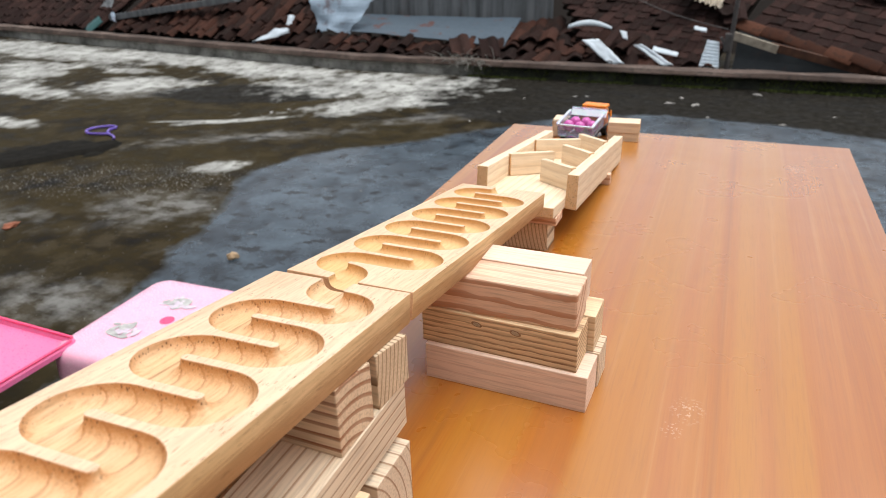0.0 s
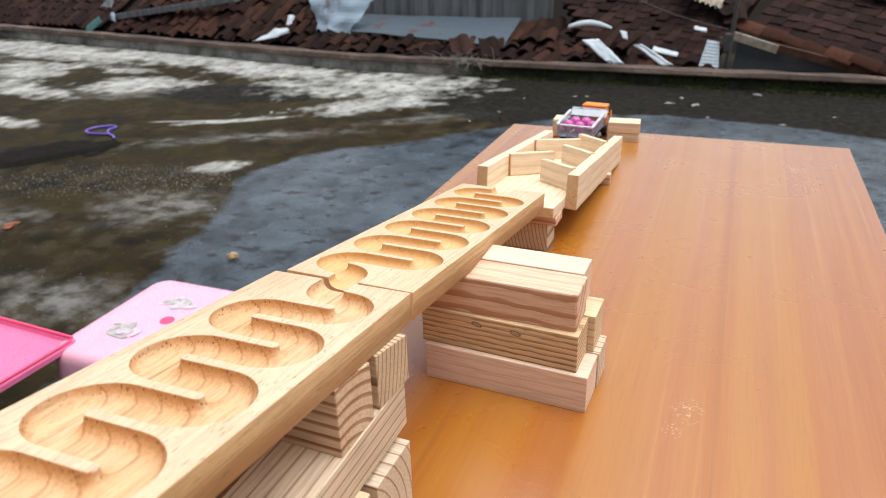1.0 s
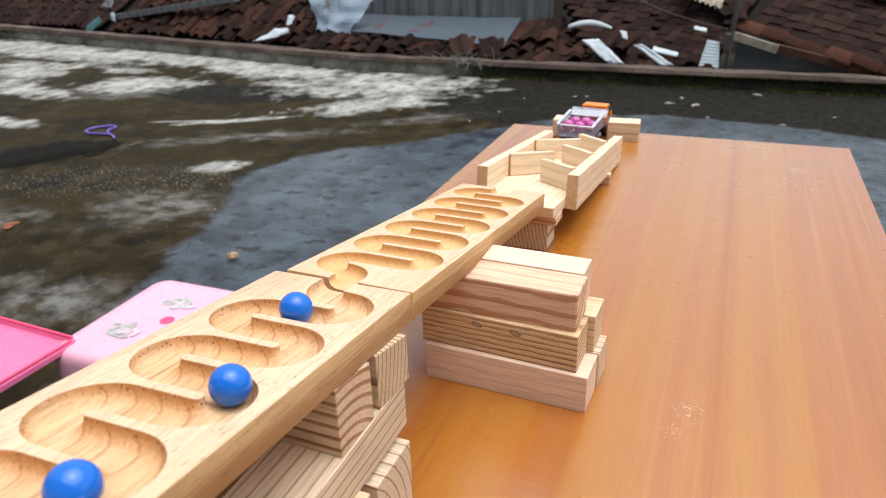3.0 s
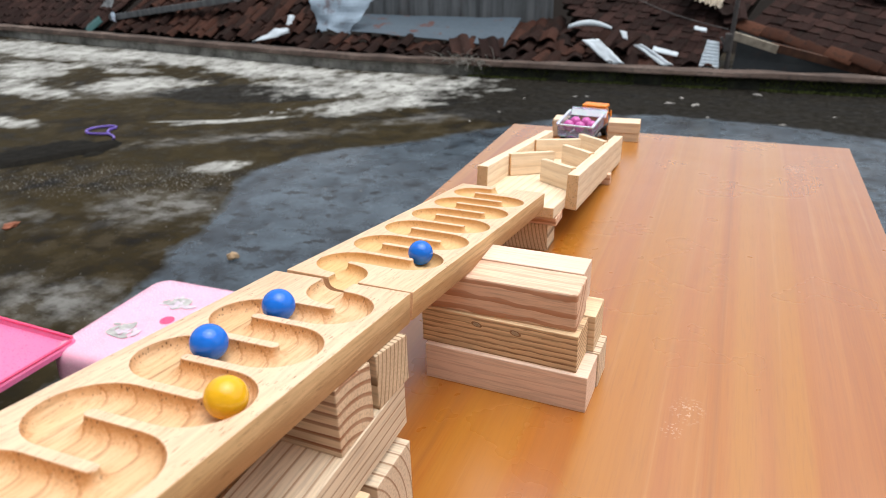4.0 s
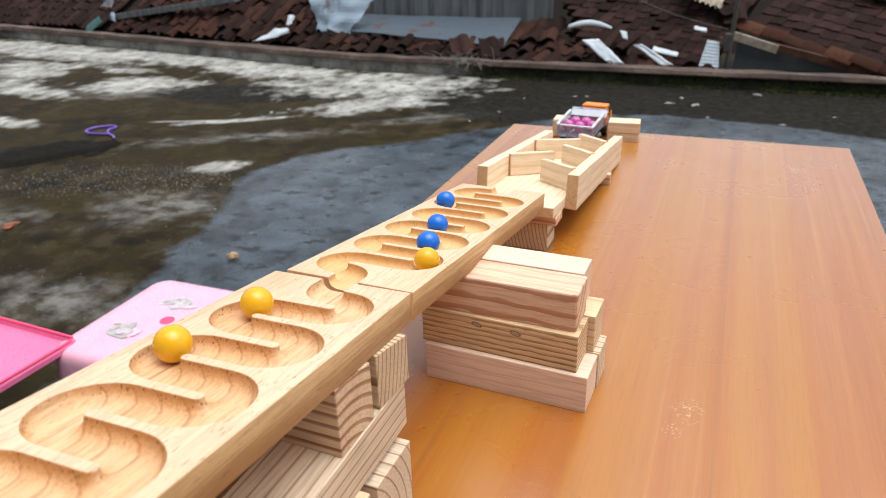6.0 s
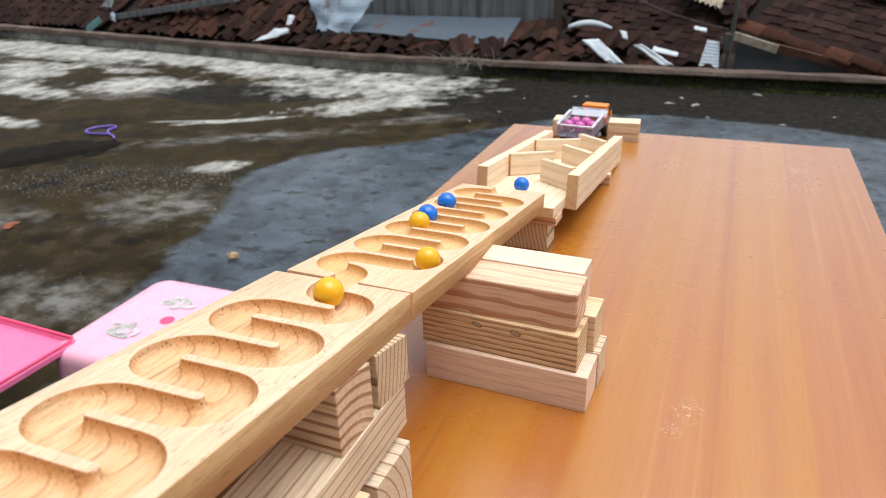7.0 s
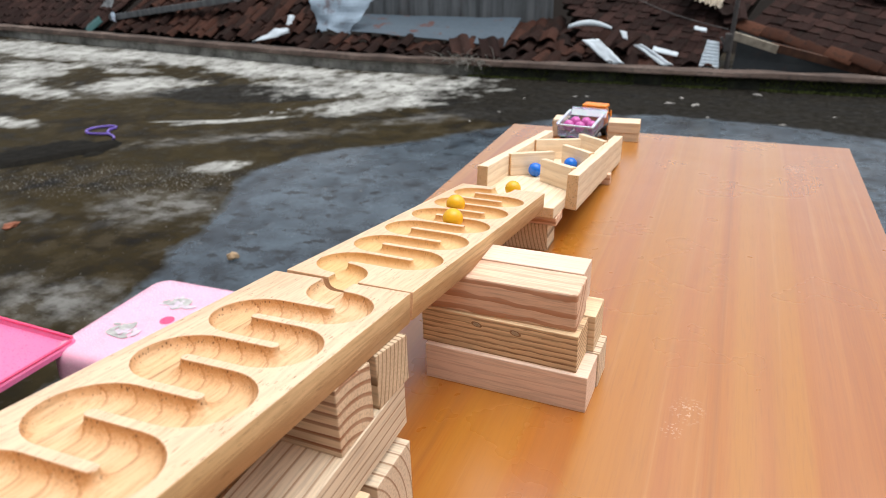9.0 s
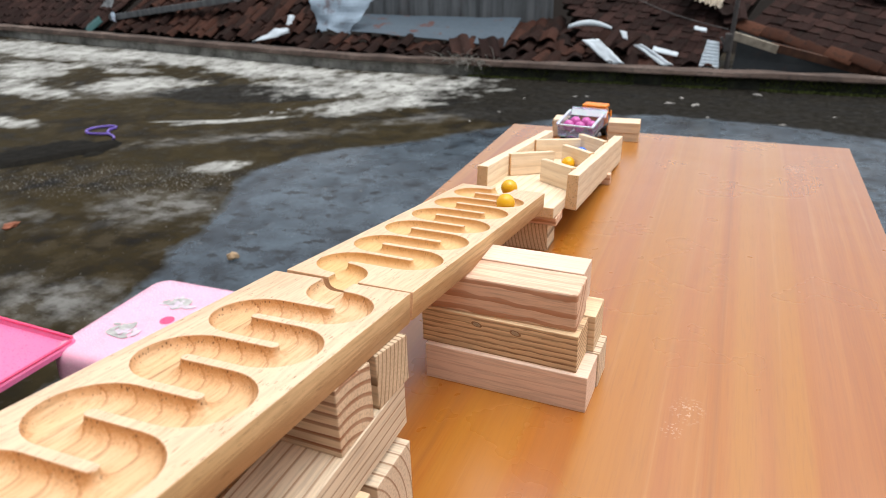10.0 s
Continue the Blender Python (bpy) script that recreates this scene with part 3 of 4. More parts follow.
tagged(part("sky_block_wall", bm, k.m), "unseen grey plastered wall added to block sky light, closing the terrace", "wall", kind="structure")

# ---- roofs beyond the parapet ----
def tile_material(name, a, b, c, s=1.0):
    k = Nodes(name, 0.9, 0.08)
    P = k.coords(shift=4.0)
    n1, n2 = k.noise(P, 6.0 * s, 3, 0.6), k.noise(P, 40.0 * s, 3, 0.6)
    col = k.ramp(k.math("ADD", k.math("MULTIPLY", k.rnd(), 0.6), k.math("MULTIPLY", n1, 0.4)), [(0.2, a), (0.5, b), (0.8, c)])
    col = k.mix(k.ramp(n1, [(0.5, 0.0), (0.7, 0.85)]), col, (0.018, 0.014, 0.012))
    col = k.mix(k.ramp(n2, [(0.66, 0.0), (0.76, 0.35)]), col, (0.20, 0.16, 0.135))
    k.colour(col).bump(n2, 0.6, 0.004)
    return k.m


M_TILE = tile_material("old_clay_tile", (0.019, 0.0115, 0.0105), (0.034, 0.0190, 0.0165), (0.056, 0.031, 0.026))
M_TILE_RED = tile_material("reddish_clay_tile", (0.014, 0.0085, 0.0075), (0.029, 0.0145, 0.0115), (0.062, 0.028, 0.020))
M_DECK = flat("roof_underlay", (0.014, 0.011, 0.009), 0.95, 0.5, 12, 0.03)


def pantile(w=0.19, l=0.27, bulge=0.028, flat_part=0.45, th=0.011):
    """An S-shaped clay tile; x across, y up the slope, hung from its upper edge."""
    bm = bmesh.new()
    n = 7
    top, low = [], []
    for j in (0, 1):
        y = -l / 2 + l * j
        for i in range(n + 1):
            t = i / n
            z = bulge * (math.sin(math.pi * (t - flat_part) / (1 - flat_part)) if t > flat_part else -0.25 * math.sin(math.pi * t / flat_part))
            top.append(bm.verts.new((w * (t - 0.5) * 1.08, y, z + th)))
            low.append(bm.verts.new((w * (t - 0.5) * 1.08, y, z)))
    m = n + 1
    for i in range(n):
        bm.faces.new((top[i], top[i + 1], top[m + i + 1], top[m + i]))
        bm.faces.new((low[i + 1], low[i], top[i], top[i + 1])[::-1])
    bm.faces.new((low[0], low[m], top[m], top[0])[::-1])
    bm.faces.new((low[n], top[n], top[m + n], low[m + n])[::-1])
    bmesh.ops.recalc_face_normals(bm, faces=bm.faces)
    return bm


MESH_PAN = mesh_from(pantile(0.155, 0.22, 0.030, 0.4), "roof_tile", M_TILE)
MESH_PAN_RED = mesh_from(pantile(0.155, 0.23, 0.032, 0.35), "roof_tile", M_TILE_RED)
M_TILE_DARK = tile_material("dark_clay_tile", (0.015, 0.0085, 0.0075), (0.027, 0.0145, 0.0125), (0.044, 0.023, 0.0195), 2.5)
MESH_FLAT = mesh_from(pantile(0.108, 0.150, 0.005, 0.65, 0.006), "roof_tile", M_TILE_DARK)
MESH_SMALL = mesh_from(pantile(0.091, 0.122, 0.007, 0.65, 0.006), "roof_tile", M_TILE_DARK)
rnd = random.Random(7)


def tiled_roof(label, org, yaw, pitch, cols, rows, mesh, w, course, mess=1.0, keep=None, skip=0.0, tilt=0.0):
    """A roof slope that rises from its eave at org: a dark deck, and each tile laid on it."""
    m = Matrix.Translation(org) @ Matrix.Rotation(radians(yaw), 4, "Z") @ Matrix.Rotation(radians(tilt), 4, "Y") @ Matrix.Rotation(radians(pitch), 4, "X")
    roof = thing("tiled_roof", m, label, "roof", "old tiled roofs")
    bm = bmesh.new()
    for r in range(rows):
        laid = [c for c in range(cols) if not keep or keep(c / cols, r / rows)]
        if laid:
            a, b = laid[0] * w, (laid[-1] + 1) * w
            box(bm, b - a + 0.02, course + 0.02, 0.03, ((a + b) / 2, (r + 0.5) * course + 0.05, -0.03 - 0.0004 * r))
    part("roof_deck", bm, M_DECK, roof)
    for r in range(rows):
        for c in range(cols):
            if keep and not keep(c / cols, r / rows) or rnd.random() < skip:
                continue
            ob = new("roof_tile", mesh)
            ob.parent = roof
            ob.matrix_local = pose(c * w + w / 2 + rnd.gauss(0, 0.004) * mess, r * course + 0.1 + rnd.gauss(0, 0.007) * mess, 0.012 + abs(rnd.gauss(0, 0.004)) * mess,
                                   -3.2 + rnd.gauss(0, 1.2) * mess, rnd.gauss(0, 1.6) * mess, rnd.gauss(0, 1.8) * mess)
    return roof


tiled_roof("dark red roof of old pantiles behind the parapet", (-10.0, 4.28 + away(-10.0), 0.055), -9.6, 30, 28, 9, MESH_PAN, 0.130, 0.150, 1.6, tilt=-1)
tiled_roof("weathered roof of broken reddish pantiles behind the parapet", (-6.22, 4.30 + away(-6.22), 0.105), -9.6, 27, 21, 8, MESH_PAN_RED, 0.138, 0.145, 4.0, skip=0.05)
tiled_roof("low roof slope of bulging brown pantiles by the parapet", (-3.42, 4.27, 0.050), 0, 16, 26, 5, MESH_PAN_RED, 0.142, 0.15, 4.2, skip=0.03, keep=lambda c, r: r < 0.3 or 0.53 < c < 0.74)
tiled_roof("brown roof of flat clay tiles beside a metal pole", (-1.36, 4.65, 0.235), -16, 27, 19, 14, MESH_SMALL, 0.086, 0.078, 1.0, tilt=7, skip=0.03, keep=lambda c, r: c > 0.34 - 0.55 * r)
tiled_roof("dark brown roof of worn tiles sloping to its corner", (0.465, 4.79, 0.305), -27, 24, 23, 14, MESH_FLAT, 0.101, 0.097, 1.1, tilt=10.5, skip=0.02)


# ---- sheets of metal and boards on the roofs ----
def metal(name, col, rust, rough=0.45, streaks=False):
    k = Nodes(name, rough, 0.5)
    P = k.coords()
    n1, n2 = k.noise(P, 8.0, 5, 0.6), k.noise(P, 30.0, 5, 0.65)
    c = k.mix(k.ramp(n2, [(0.35, 0.0), (0.7, 0.5)]), col, tuple(v * 0.7 for v in col))
    c = k.mix(k.math("MULTIPLY", k.ramp(n1, [(0.58, 0.0), (0.66, 1.0)]), rust), c, (0.12, 0.042, 0.026))
    if streaks:
        run = k.noise(k.coords((16, 16, 1.2)), 1.0, 4, 0.6)
        c = k.mix(k.ramp(run, [(0.42, 0.0), (0.62, 0.75)]), c, tuple(v * 1.5 for v in col))
        c = k.mix(k.ramp(run, [(0.30, 0.7), (0.42, 0.0)]), c, tuple(v * 0.4 for v in col))
    k.colour(c).bump(n2, 0.2, 0.002)
    k.b.inputs["Specular IOR Level"].default_value = 0.15
    return k.m


M_ZINC = metal("zinc_sheet", (0.09, 0.120, 0.150), 0.8, 0.7)
M_ZINC_PALE = metal("pale_zinc_sheet", (0.58, 0.66, 0.72), 0.12, 0.6)
M_ZINC_BLUE = metal("blue_zinc_sheet", (0.34, 0.44, 0.54), 0.6, 0.6)
M_ZINC_DARK = metal("dull_zinc_sheet", (0.115, 0.125, 0.132), 0.15, 0.6, True)
M_SLATE = metal("dark_grey_panel", (0.034, 0.040, 0.045), 0.1, 0.8)
M_CREAM = flat("cream_paint", (0.48, 0.42, 0.33), 0.7, 0.5, 22)
M_PLANK = flat("brown_plank", (0.10, 0.040, 0.020), 0.8, 0.6, 14)
M_RIDGE = tile_material("ridge_tile", (0.028, 0.012, 0.008), (0.055, 0.023, 0.0145), (0.115, 0.05, 0.031), 4.0)
M_IRON = flat("weathered_iron", (0.075, 0.070, 0.068), 0.6, 0.4, 30)


def sheet(name, corners, material, label, category, nu=14, nv=6, waves=0, amp=0.0, crumple=0.0, ragged=0.0, th=0.004, seed=0):
    """A sheet between four corners (near left, near right, far right, far left), with corrugations, dents and a torn rim."""
    A, B, C, D = (Vector(c) for c in corners)
    n = (B - A).cross(D - A).normalized()
    bm = bmesh.new()
    grid = []
    for j in range(nv + 1):
        row = []
        for i in range(nu + 1):
            u, v = i / nu, j / nv
            p = (A * (1 - u) + B * u) * (1 - v) + (D * (1 - u) + C * u) * v
            q = noise.noise_vector(Vector((u * 3 + seed, v * 3, seed)))
            p += n * (amp * math.sin(u * waves * 2 * math.pi) + crumple * q.z)
            if i in (0, nu) or j in (0, nv):
                e = noise.noise_vector(Vector((u * 9 + seed, v * 9, 3.0)))
                p += ((B - A).normalized() * e.x + (D - A).normalized() * e.y) * ragged
            row.append(bm.verts.new(p))
        grid.append(row)
    for j in range(nv):
        for i in range(nu):
            bm.faces.new((grid[j][i], grid[j][i + 1], grid[j + 1][i + 1], grid[j + 1][i]))
    bmesh.ops.recalc_face_normals(bm, faces=bm.faces)
    bmesh.ops.solidify(bm, geom=bm.faces[:], thickness=th)
    return tagged(part(name, bm, material, smooth=name == "white_sheet"), label, category)


sheet("zinc_awning", ((-2.95, 4.58, 0.235), (-1.42, 4.50, 0.160), (-1.42, 5.02, 0.318), (-3.0, 5.02, 0.338)), M_ZINC, "blue-grey zinc awning sheet with rust stains", "metal sheet", 40, 6, 0, 0, 0.016, 0.010)
sheet("zinc_wall_panel", ((-3.10, 5.05, 0.26), (-1.14, 5.05, 0.24), (-1.14, 5.10, 1.2), (-3.10, 5.10, 1.2)), M_ZINC_DARK, "dull grey metal wall panel above an awning", "wall panel", 84, 2, 14, 0.004)
sheet("crumpled_sheet", ((-3.29, 4.60, 0.238), (-2.95, 4.57, 0.222), (-2.68, 4.72, 0.55), (-3.40, 4.66, 0.55)), M_ZINC_BLUE, "torn pale blue metal sheet bent over the roof edge", "metal sheet", 18, 12, 0, 0, 0.035, 0.045, seed=3)
sheet("metal_scrap", ((-3.91, 4.40, 0.128), (-3.52, 4.44, 0.222), (-3.56, 4.50, 0.255), (-3.72, 4.52, 0.250)), M_ZINC_PALE, "torn strip of pale metal lying on tiles", "metal sheet", 12, 6, 0, 0, 0.02, 0.02, seed=9)
sheet("metal_scrap", ((-3.59, 4.52, 0.285), (-3.53, 4.52, 0.290), (-3.52, 4.58, 0.36), (-3.60, 4.60, 0.36)), M_ZINC_PALE, "small scrap of pale metal lying on tiles", "metal sheet", 6, 4, 0, 0, 0.02, 0.02, seed=12)
sheet("metal_scrap", ((-6.22, 4.94, 0.225), (-6.15, 4.94, 0.215), (-6.20, 5.00, 0.30), (-6.26, 5.00, 0.30)), M_ZINC_BLUE, "small scrap of pale metal wedged between two roofs", "metal sheet", 6, 4, 0, 0, 0.02, 0.02, seed=14)
sheet("metal_scrap", ((-6.40, 5.02, 0.36), (-6.26, 5.02, 0.35), (-6.26, 5.10, 0.44), (-6.38, 5.10, 0.45)), M_ZINC_DARK, "small scrap of dull metal wedged between two roofs", "metal sheet", 6, 4, 0, 0, 0.02, 0.02, seed=15)
sheet("white_sheet", ((-0.495, 4.235, 0.095), (-0.375, 4.235, 0.095), (-0.60, 4.36, 0.258), (-0.74, 4.36, 0.250)), M_ZINC_PALE, "bent white metal sheet among broken tiles", "metal sheet", 8, 10, 0, 0, 0.012, 0.008, seed=21)
sheet("white_sheet", ((-0.335, 4.36, 0.225), (-0.265, 4.35, 0.228), (-0.010, 4.235, 0.100), (-0.095, 4.235, 0.095)), M_ZINC_PALE, "bent white metal strip lying at the eave", "metal sheet", 8, 10, 0, 0, 0.018, 0.008, seed=25)
sheet("white_sheet", ((-0.190, 4.33, 0.182), (0.0, 4.31, 0.150), (0.01, 4.35, 0.175), (-0.18, 4.37, 0.212)), M_ZINC_PALE, "narrow pale metal strip lying on tiles", "metal sheet", 8, 3, 0, 0, 0.006, 0.004, seed=27)
sheet("white_sheet", ((-0.425, 4.44, 0.255), (-0.385, 4.44, 0.245), (-0.41, 4.48, 0.300), (-0.46, 4.48, 0.310)), M_ZINC_PALE, "small white metal corner among broken tiles", "metal sheet", 4, 4, 0, 0, 0.006, 0.006, seed=26)
sheet("white_sheet", ((0.088, 4.50, 0.325), (0.182, 4.50, 0.310), (0.182, 4.54, 0.330), (0.088, 4.54, 0.347)), M_ZINC_PALE, "small pale metal strip lying on tiles", "metal sheet", 6, 3, 0, 0, 0.006, 0.004, seed=28)
sheet("corrugated_sheet", ((0.306, 4.24, 0.092), (0.285, 4.40, 0.255), (0.200, 4.40, 0.268), (0.165, 4.24, 0.099)), M_ZINC_PALE, "small corrugated grey sheet leaning at the eave", "metal sheet", 64, 3, 8, 0.008, 0.0, 0.003, seed=31)
sheet("corrugated_roof_sheet", ((-0.06, 4.78, 0.560), (0.27, 4.78, 0.440), (0.36, 5.2, 0.72), (-0.05, 5.2, 0.80)), M_CREAM, "cream corrugated roof sheet with a ragged edge", "metal sheet", 50, 3, 8, 0.012, 0.0, 0.012, seed=33)
# a white strip that arches over a broken tile
bm = bmesh.new()
rows = []
for i in range(13):
    t = i / 12
    c = Vector((-0.86 + 0.34 * t, 4.42 + 0.03 * t, 0.315 + 0.055 * math.sin(math.pi * (0.12 + 0.80 * t))))
    half = 0.007 + 0.013 * math.sin(math.pi * min(1, 0.15 + 0.8 * t))
    rows.append([bm.verts.new(c + Vector((0, 0.012, 0.03)) * s * half / 0.03) for s in (-1, 0, 1)])
for a, b in zip(rows[:-1], rows[1:]):
    for j in (0, 1):
        bm.faces.new((a[j], b[j], b[j + 1], a[j + 1]))
bmesh.ops.recalc_face_normals(bm, faces=bm.faces)
bmesh.ops.solidify(bm, geom=bm.faces[:], thickness=0.004)
tagged(part("white_sheet", bm, M_ZINC_PALE, smooth=True), "arched strip of white metal over a broken tile", "metal sheet")
sheet("grey_panel", ((0.40, 4.60, 0.02), (1.60, 4.40, 0.02), (1.60, 4.42, 0.17), (0.42, 4.86, 0.34)), M_SLATE, "dark grey panel closing the wall under the eave", "wall panel", 20, 4, 0, 0, 0.01, 0.0, seed=35)
sheet("pale_roof_sheet", ((1.22, 5.02, 0.55), (1.60, 4.90, 0.47), (1.7, 5.1, 0.6), (1.25, 5.2, 0.65)), M_ZINC_PALE, "pale sheet lying high on a dark roof", "metal sheet", 8, 4, 0, 0, 0.01, 0.01, seed=37)


def beam(name, a, b, w, h, material, label, category, twist=0.0):
    a, b = Vector(a), Vector(b)
    bm = bmesh.new()
    box(bm, (b - a).length, w, h, (0, 0, 0), 0.004)
    ob = part(name, bm, material)
    ob.matrix_world = Matrix.Translation((a + b) / 2) @ (b - a).to_track_quat("X", "Z").to_matrix().to_4x4() @ Matrix.Rotation(radians(twist), 4, "X")
    return tagged(ob, label, category)


beam("fascia_board", (0.375, 4.56, 0.283), (0.69, 4.46, 0.205), 0.02, 0.062, M_CREAM, "cream painted fascia board under the roof edge", "board")
beam("eave_plank", (0.64, 4.49, 0.222), (1.45, 4.24, 0.068), 0.025, 0.06, M_PLANK, "reddish brown plank along the roof edge", "board")
beam("roof_ledge", (-6.31, 5.06, 0.240), (-4.44, 4.94, 0.475), 0.10, 0.065, M_ZINC_DARK, "dark grey metal gutter rising across a tiled roof", "gutter")
EDGE_A, EDGE_B = Vector((0.40, 4.70, 0.348)), Vector((1.62, 4.15, 0.050))
for i in range(8):
    bm = bmesh.new()
    wide = rnd.uniform(0.045, 0.062)
    for s in range(9):
        an = math.pi * s / 8
        for e in (0, 1):
            bm.verts.new((e * 0.20, wide * math.cos(an) * (1 + 0.12 * e), wide * 0.34 * math.sin(an) * (1 + 0.12 * e)))
    vs = list(bm.verts)
    for s in range(8):
        bm.faces.new((vs[2 * s], vs[2 * s + 2], vs[2 * s + 3], vs[2 * s + 1]))
    bmesh.ops.recalc_face_normals(bm, faces=bm.faces)
    bmesh.ops.solidify(bm, geom=bm.faces[:], thickness=0.012)
    ob = part("ridge_tile", bm, M_RIDGE)
    at = EDGE_A.lerp(EDGE_B, i / 8)
    ob.matrix_world = Matrix.Translation(at) @ (EDGE_B - EDGE_A).to_track_quat("X", "Z").to_matrix().to_4x4() @ pose(0, rnd.gauss(0, 0.008), 0.010 + rnd.gauss(0, 0.006), 30, rnd.gauss(0, 4), rnd.gauss(0, 7))
    tagged(ob, "worn orange-brown ridge tile along the roof edge", "roof tile", "edge tiles of the dark roof")
pole = thing("metal_pole", pose(0.345, 4.34, 0), "dark rusty metal pole with a bracket behind the parapet", "pole")
bm = bmesh.new()
tube(bm, (0.0, 0, -0.3), (0.045, 0.06, 1.1), 0.016)
part("pole_shaft", bm, M_IRON, pole)
bm = bmesh.new()
box(bm, 0.05, 0.05, 0.13, (0.0, 0.02, 0.26), 0.008)
part("pole_bracket", bm, M_IRON, pole)
bm = bmesh.new()
tube(bm, (-0.05, 0.0, 0.30), (0.03, 0.02, 0.16), 0.010)
part("brace", bm, M_IRON, pole)
for i in range(9):
    ob = new("loose_tile", MESH_PAN_RED if i % 2 else MESH_PAN)
    x = (-1.75, -0.62, -0.55, -0.42, -0.30, 0.30, 0.36, 0.30, -1.5)[i]
    z = (0.16, 0.20, 0.22, 0.20, 0.19, 0.44, 0.42, 0.50, 0.15)[i]
    y = (4.34, 4.52, 4.46, 4.48, 4.46, 4.80, 4.76, 4.95, 4.36)[i]
    ob.matrix_world = pose(x, y, z, rnd.uniform(10, 45), rnd.uniform(-20, 20), rnd.uniform(-40, 40))
    tagged(ob, "loose broken clay tile lying on the roof edge", "roof tile", "loose roof tiles")
ob = new("teal_rag", mesh_from(pantile(0.22, 0.2, 0.03, 0.3), "teal_rag", flat("teal_plastic", (0.012, 0.075, 0.075), 0.5)))
ob.matrix_world = pose(-6.44, 4.90, 0.175, 35, 10, -35)
tagged(ob, "dark teal plastic scrap stuck between two roofs", "scrap")
cable_curve = bpy.data.curves.new("cable", "CURVE")
cable_curve.dimensions = "3D"
cable_curve.bevel_depth = 0.004
spline = cable_curve.splines.new("POLY")
spline.points.add(12)
for i, pt in enumerate(spline.points):
    t = i / 12
    pt.co = (-0.72 + 1.06 * t, 4.95 - 0.35 * t, 0.66 - 0.34 * t - 0.05 * math.sin(math.pi * t), 1)
cable_curve.materials.append(M_IRON)
tagged(new("cable", cable_curve), "thin dark cable sagging over the tiled roof", "cable")
bm = bmesh.new()
box(bm, 600, 600, 0.2, (0, 0, -3.6))
tagged(part("ground", bm, M_DECK), "dark ground far below the terrace", "ground", kind="structure")

bm = bmesh.new()
box(bm, 16, 3.6, 3.3, (-3.2, 7.35, -1.75))
tagged(part("house_walls", bm, M_DECK), "dark walls of the houses below the roofs", "house", kind="structure")

# ---- plastic stool and low plastic table beside the table ----
def plastic(name, col, rough=0.3):
    k = Nodes(name, rough, 0.5)
    f, g = k.noise(k.coords(), 30.0, 4), k.noise(k.coords(), 220.0, 3)
    k.colour(k.mix(k.ramp(f, [(0.4, 0.0), (0.75, 0.35)]), col, tuple(v * 0.8 for v in col)))
    k.rough(k.ramp(g, [(0.3, rough - 0.06), (0.7, rough + 0.1)]))
    k.bump(g, 0.05, 0.0004)
    k.b.inputs["Subsurface Weight"].default_value = 0.45
    k.b.inputs["Subsurface Radius"].default_value = (0.03, 0.014, 0.02)
    return k.m


M_PINK = plastic("pale_pink_plastic", (0.88, 0.49, 0.63), 0.22)
M_HOT = plastic("hot_pink_plastic", (0.86, 0.20, 0.40))
M_HOT_DEEP = plastic("deep_pink_plastic", (0.90, 0.085, 0.22))


def rounded_shell(lx, ly, levels, r, seg=7):
    """Stacked rounded rectangles (inset, z) skinned into a shell, closed at its first level."""
    bm = bmesh.new()
    rings = []
    for inset, z in levels:
        ring = []
        for cx, cy, a0 in ((1, 1, 0), (-1, 1, 90), (-1, -1, 180), (1, -1, 270)):
            for k in range(seg + 1):
                a = radians(a0 + 90 * k / seg)
                rr = max(r - inset, 0.004)
                ring.append(bm.verts.new((cx * (lx / 2 - inset - rr) + rr * math.cos(a), cy * (ly / 2 - inset - rr) + rr * math.sin(a), z)))
        rings.append(ring)
    n = len(rings[0])
    for a, b in zip(rings[:-1], rings[1:]):
        for k in range(n):
            bm.faces.new((a[k], a[(k + 1) % n], b[(k + 1) % n], b[k]))
    bm.faces.new(rings[0])
    bmesh.ops.recalc_face_normals(bm, faces=bm.faces)
    return bm


stool = thing("plastic_stool", pose(-0.785, -0.255, 0, 0, 0, 1), "pale pink plastic stool with leaf pattern and finger hole", "stool")
bm = rounded_shell(0.345, 0.385, [(0.05, 0.2505), (0.022, 0.250), (0.010, 0.2455), (0.003, 0.236), (0.0, 0.222), (-0.003, 0.17), (-0.003, 0.165), (0.004, 0.165), (0.006, 0.22)], 0.05)
part("seat", bm, M_PINK, stool, smooth=True)
for sx in (-1, 1):
    for sy in (-1, 1):
        bm = bmesh.new()
        a, b = Vector((sx * 0.14, sy * 0.16, 0.17)), Vector((sx * 0.15, sy * 0.17, 0.0))
        tube(bm, b, a, 0.022, 0.028, 16)
        part("leg", bm, M_PINK, stool, smooth=False)
bm = bmesh.new()
bmesh.ops.create_cone(bm, cap_ends=True, segments=24, radius1=0.0175, radius2=0.0175, depth=0.002, matrix=Matrix.Translation((0.012, 0.0, 0.2506)))
part("finger_hole", bm, M_HOT_DEEP, stool, "deep pink hole in the seat")
M_LEAF = flat("printed_leaves", (0.58, 0.58, 0.56), 0.4, 0.5, 60)
M_PETAL = flat("printed_petals", (0.72, 0.62, 0.72), 0.4, 0.3, 60)
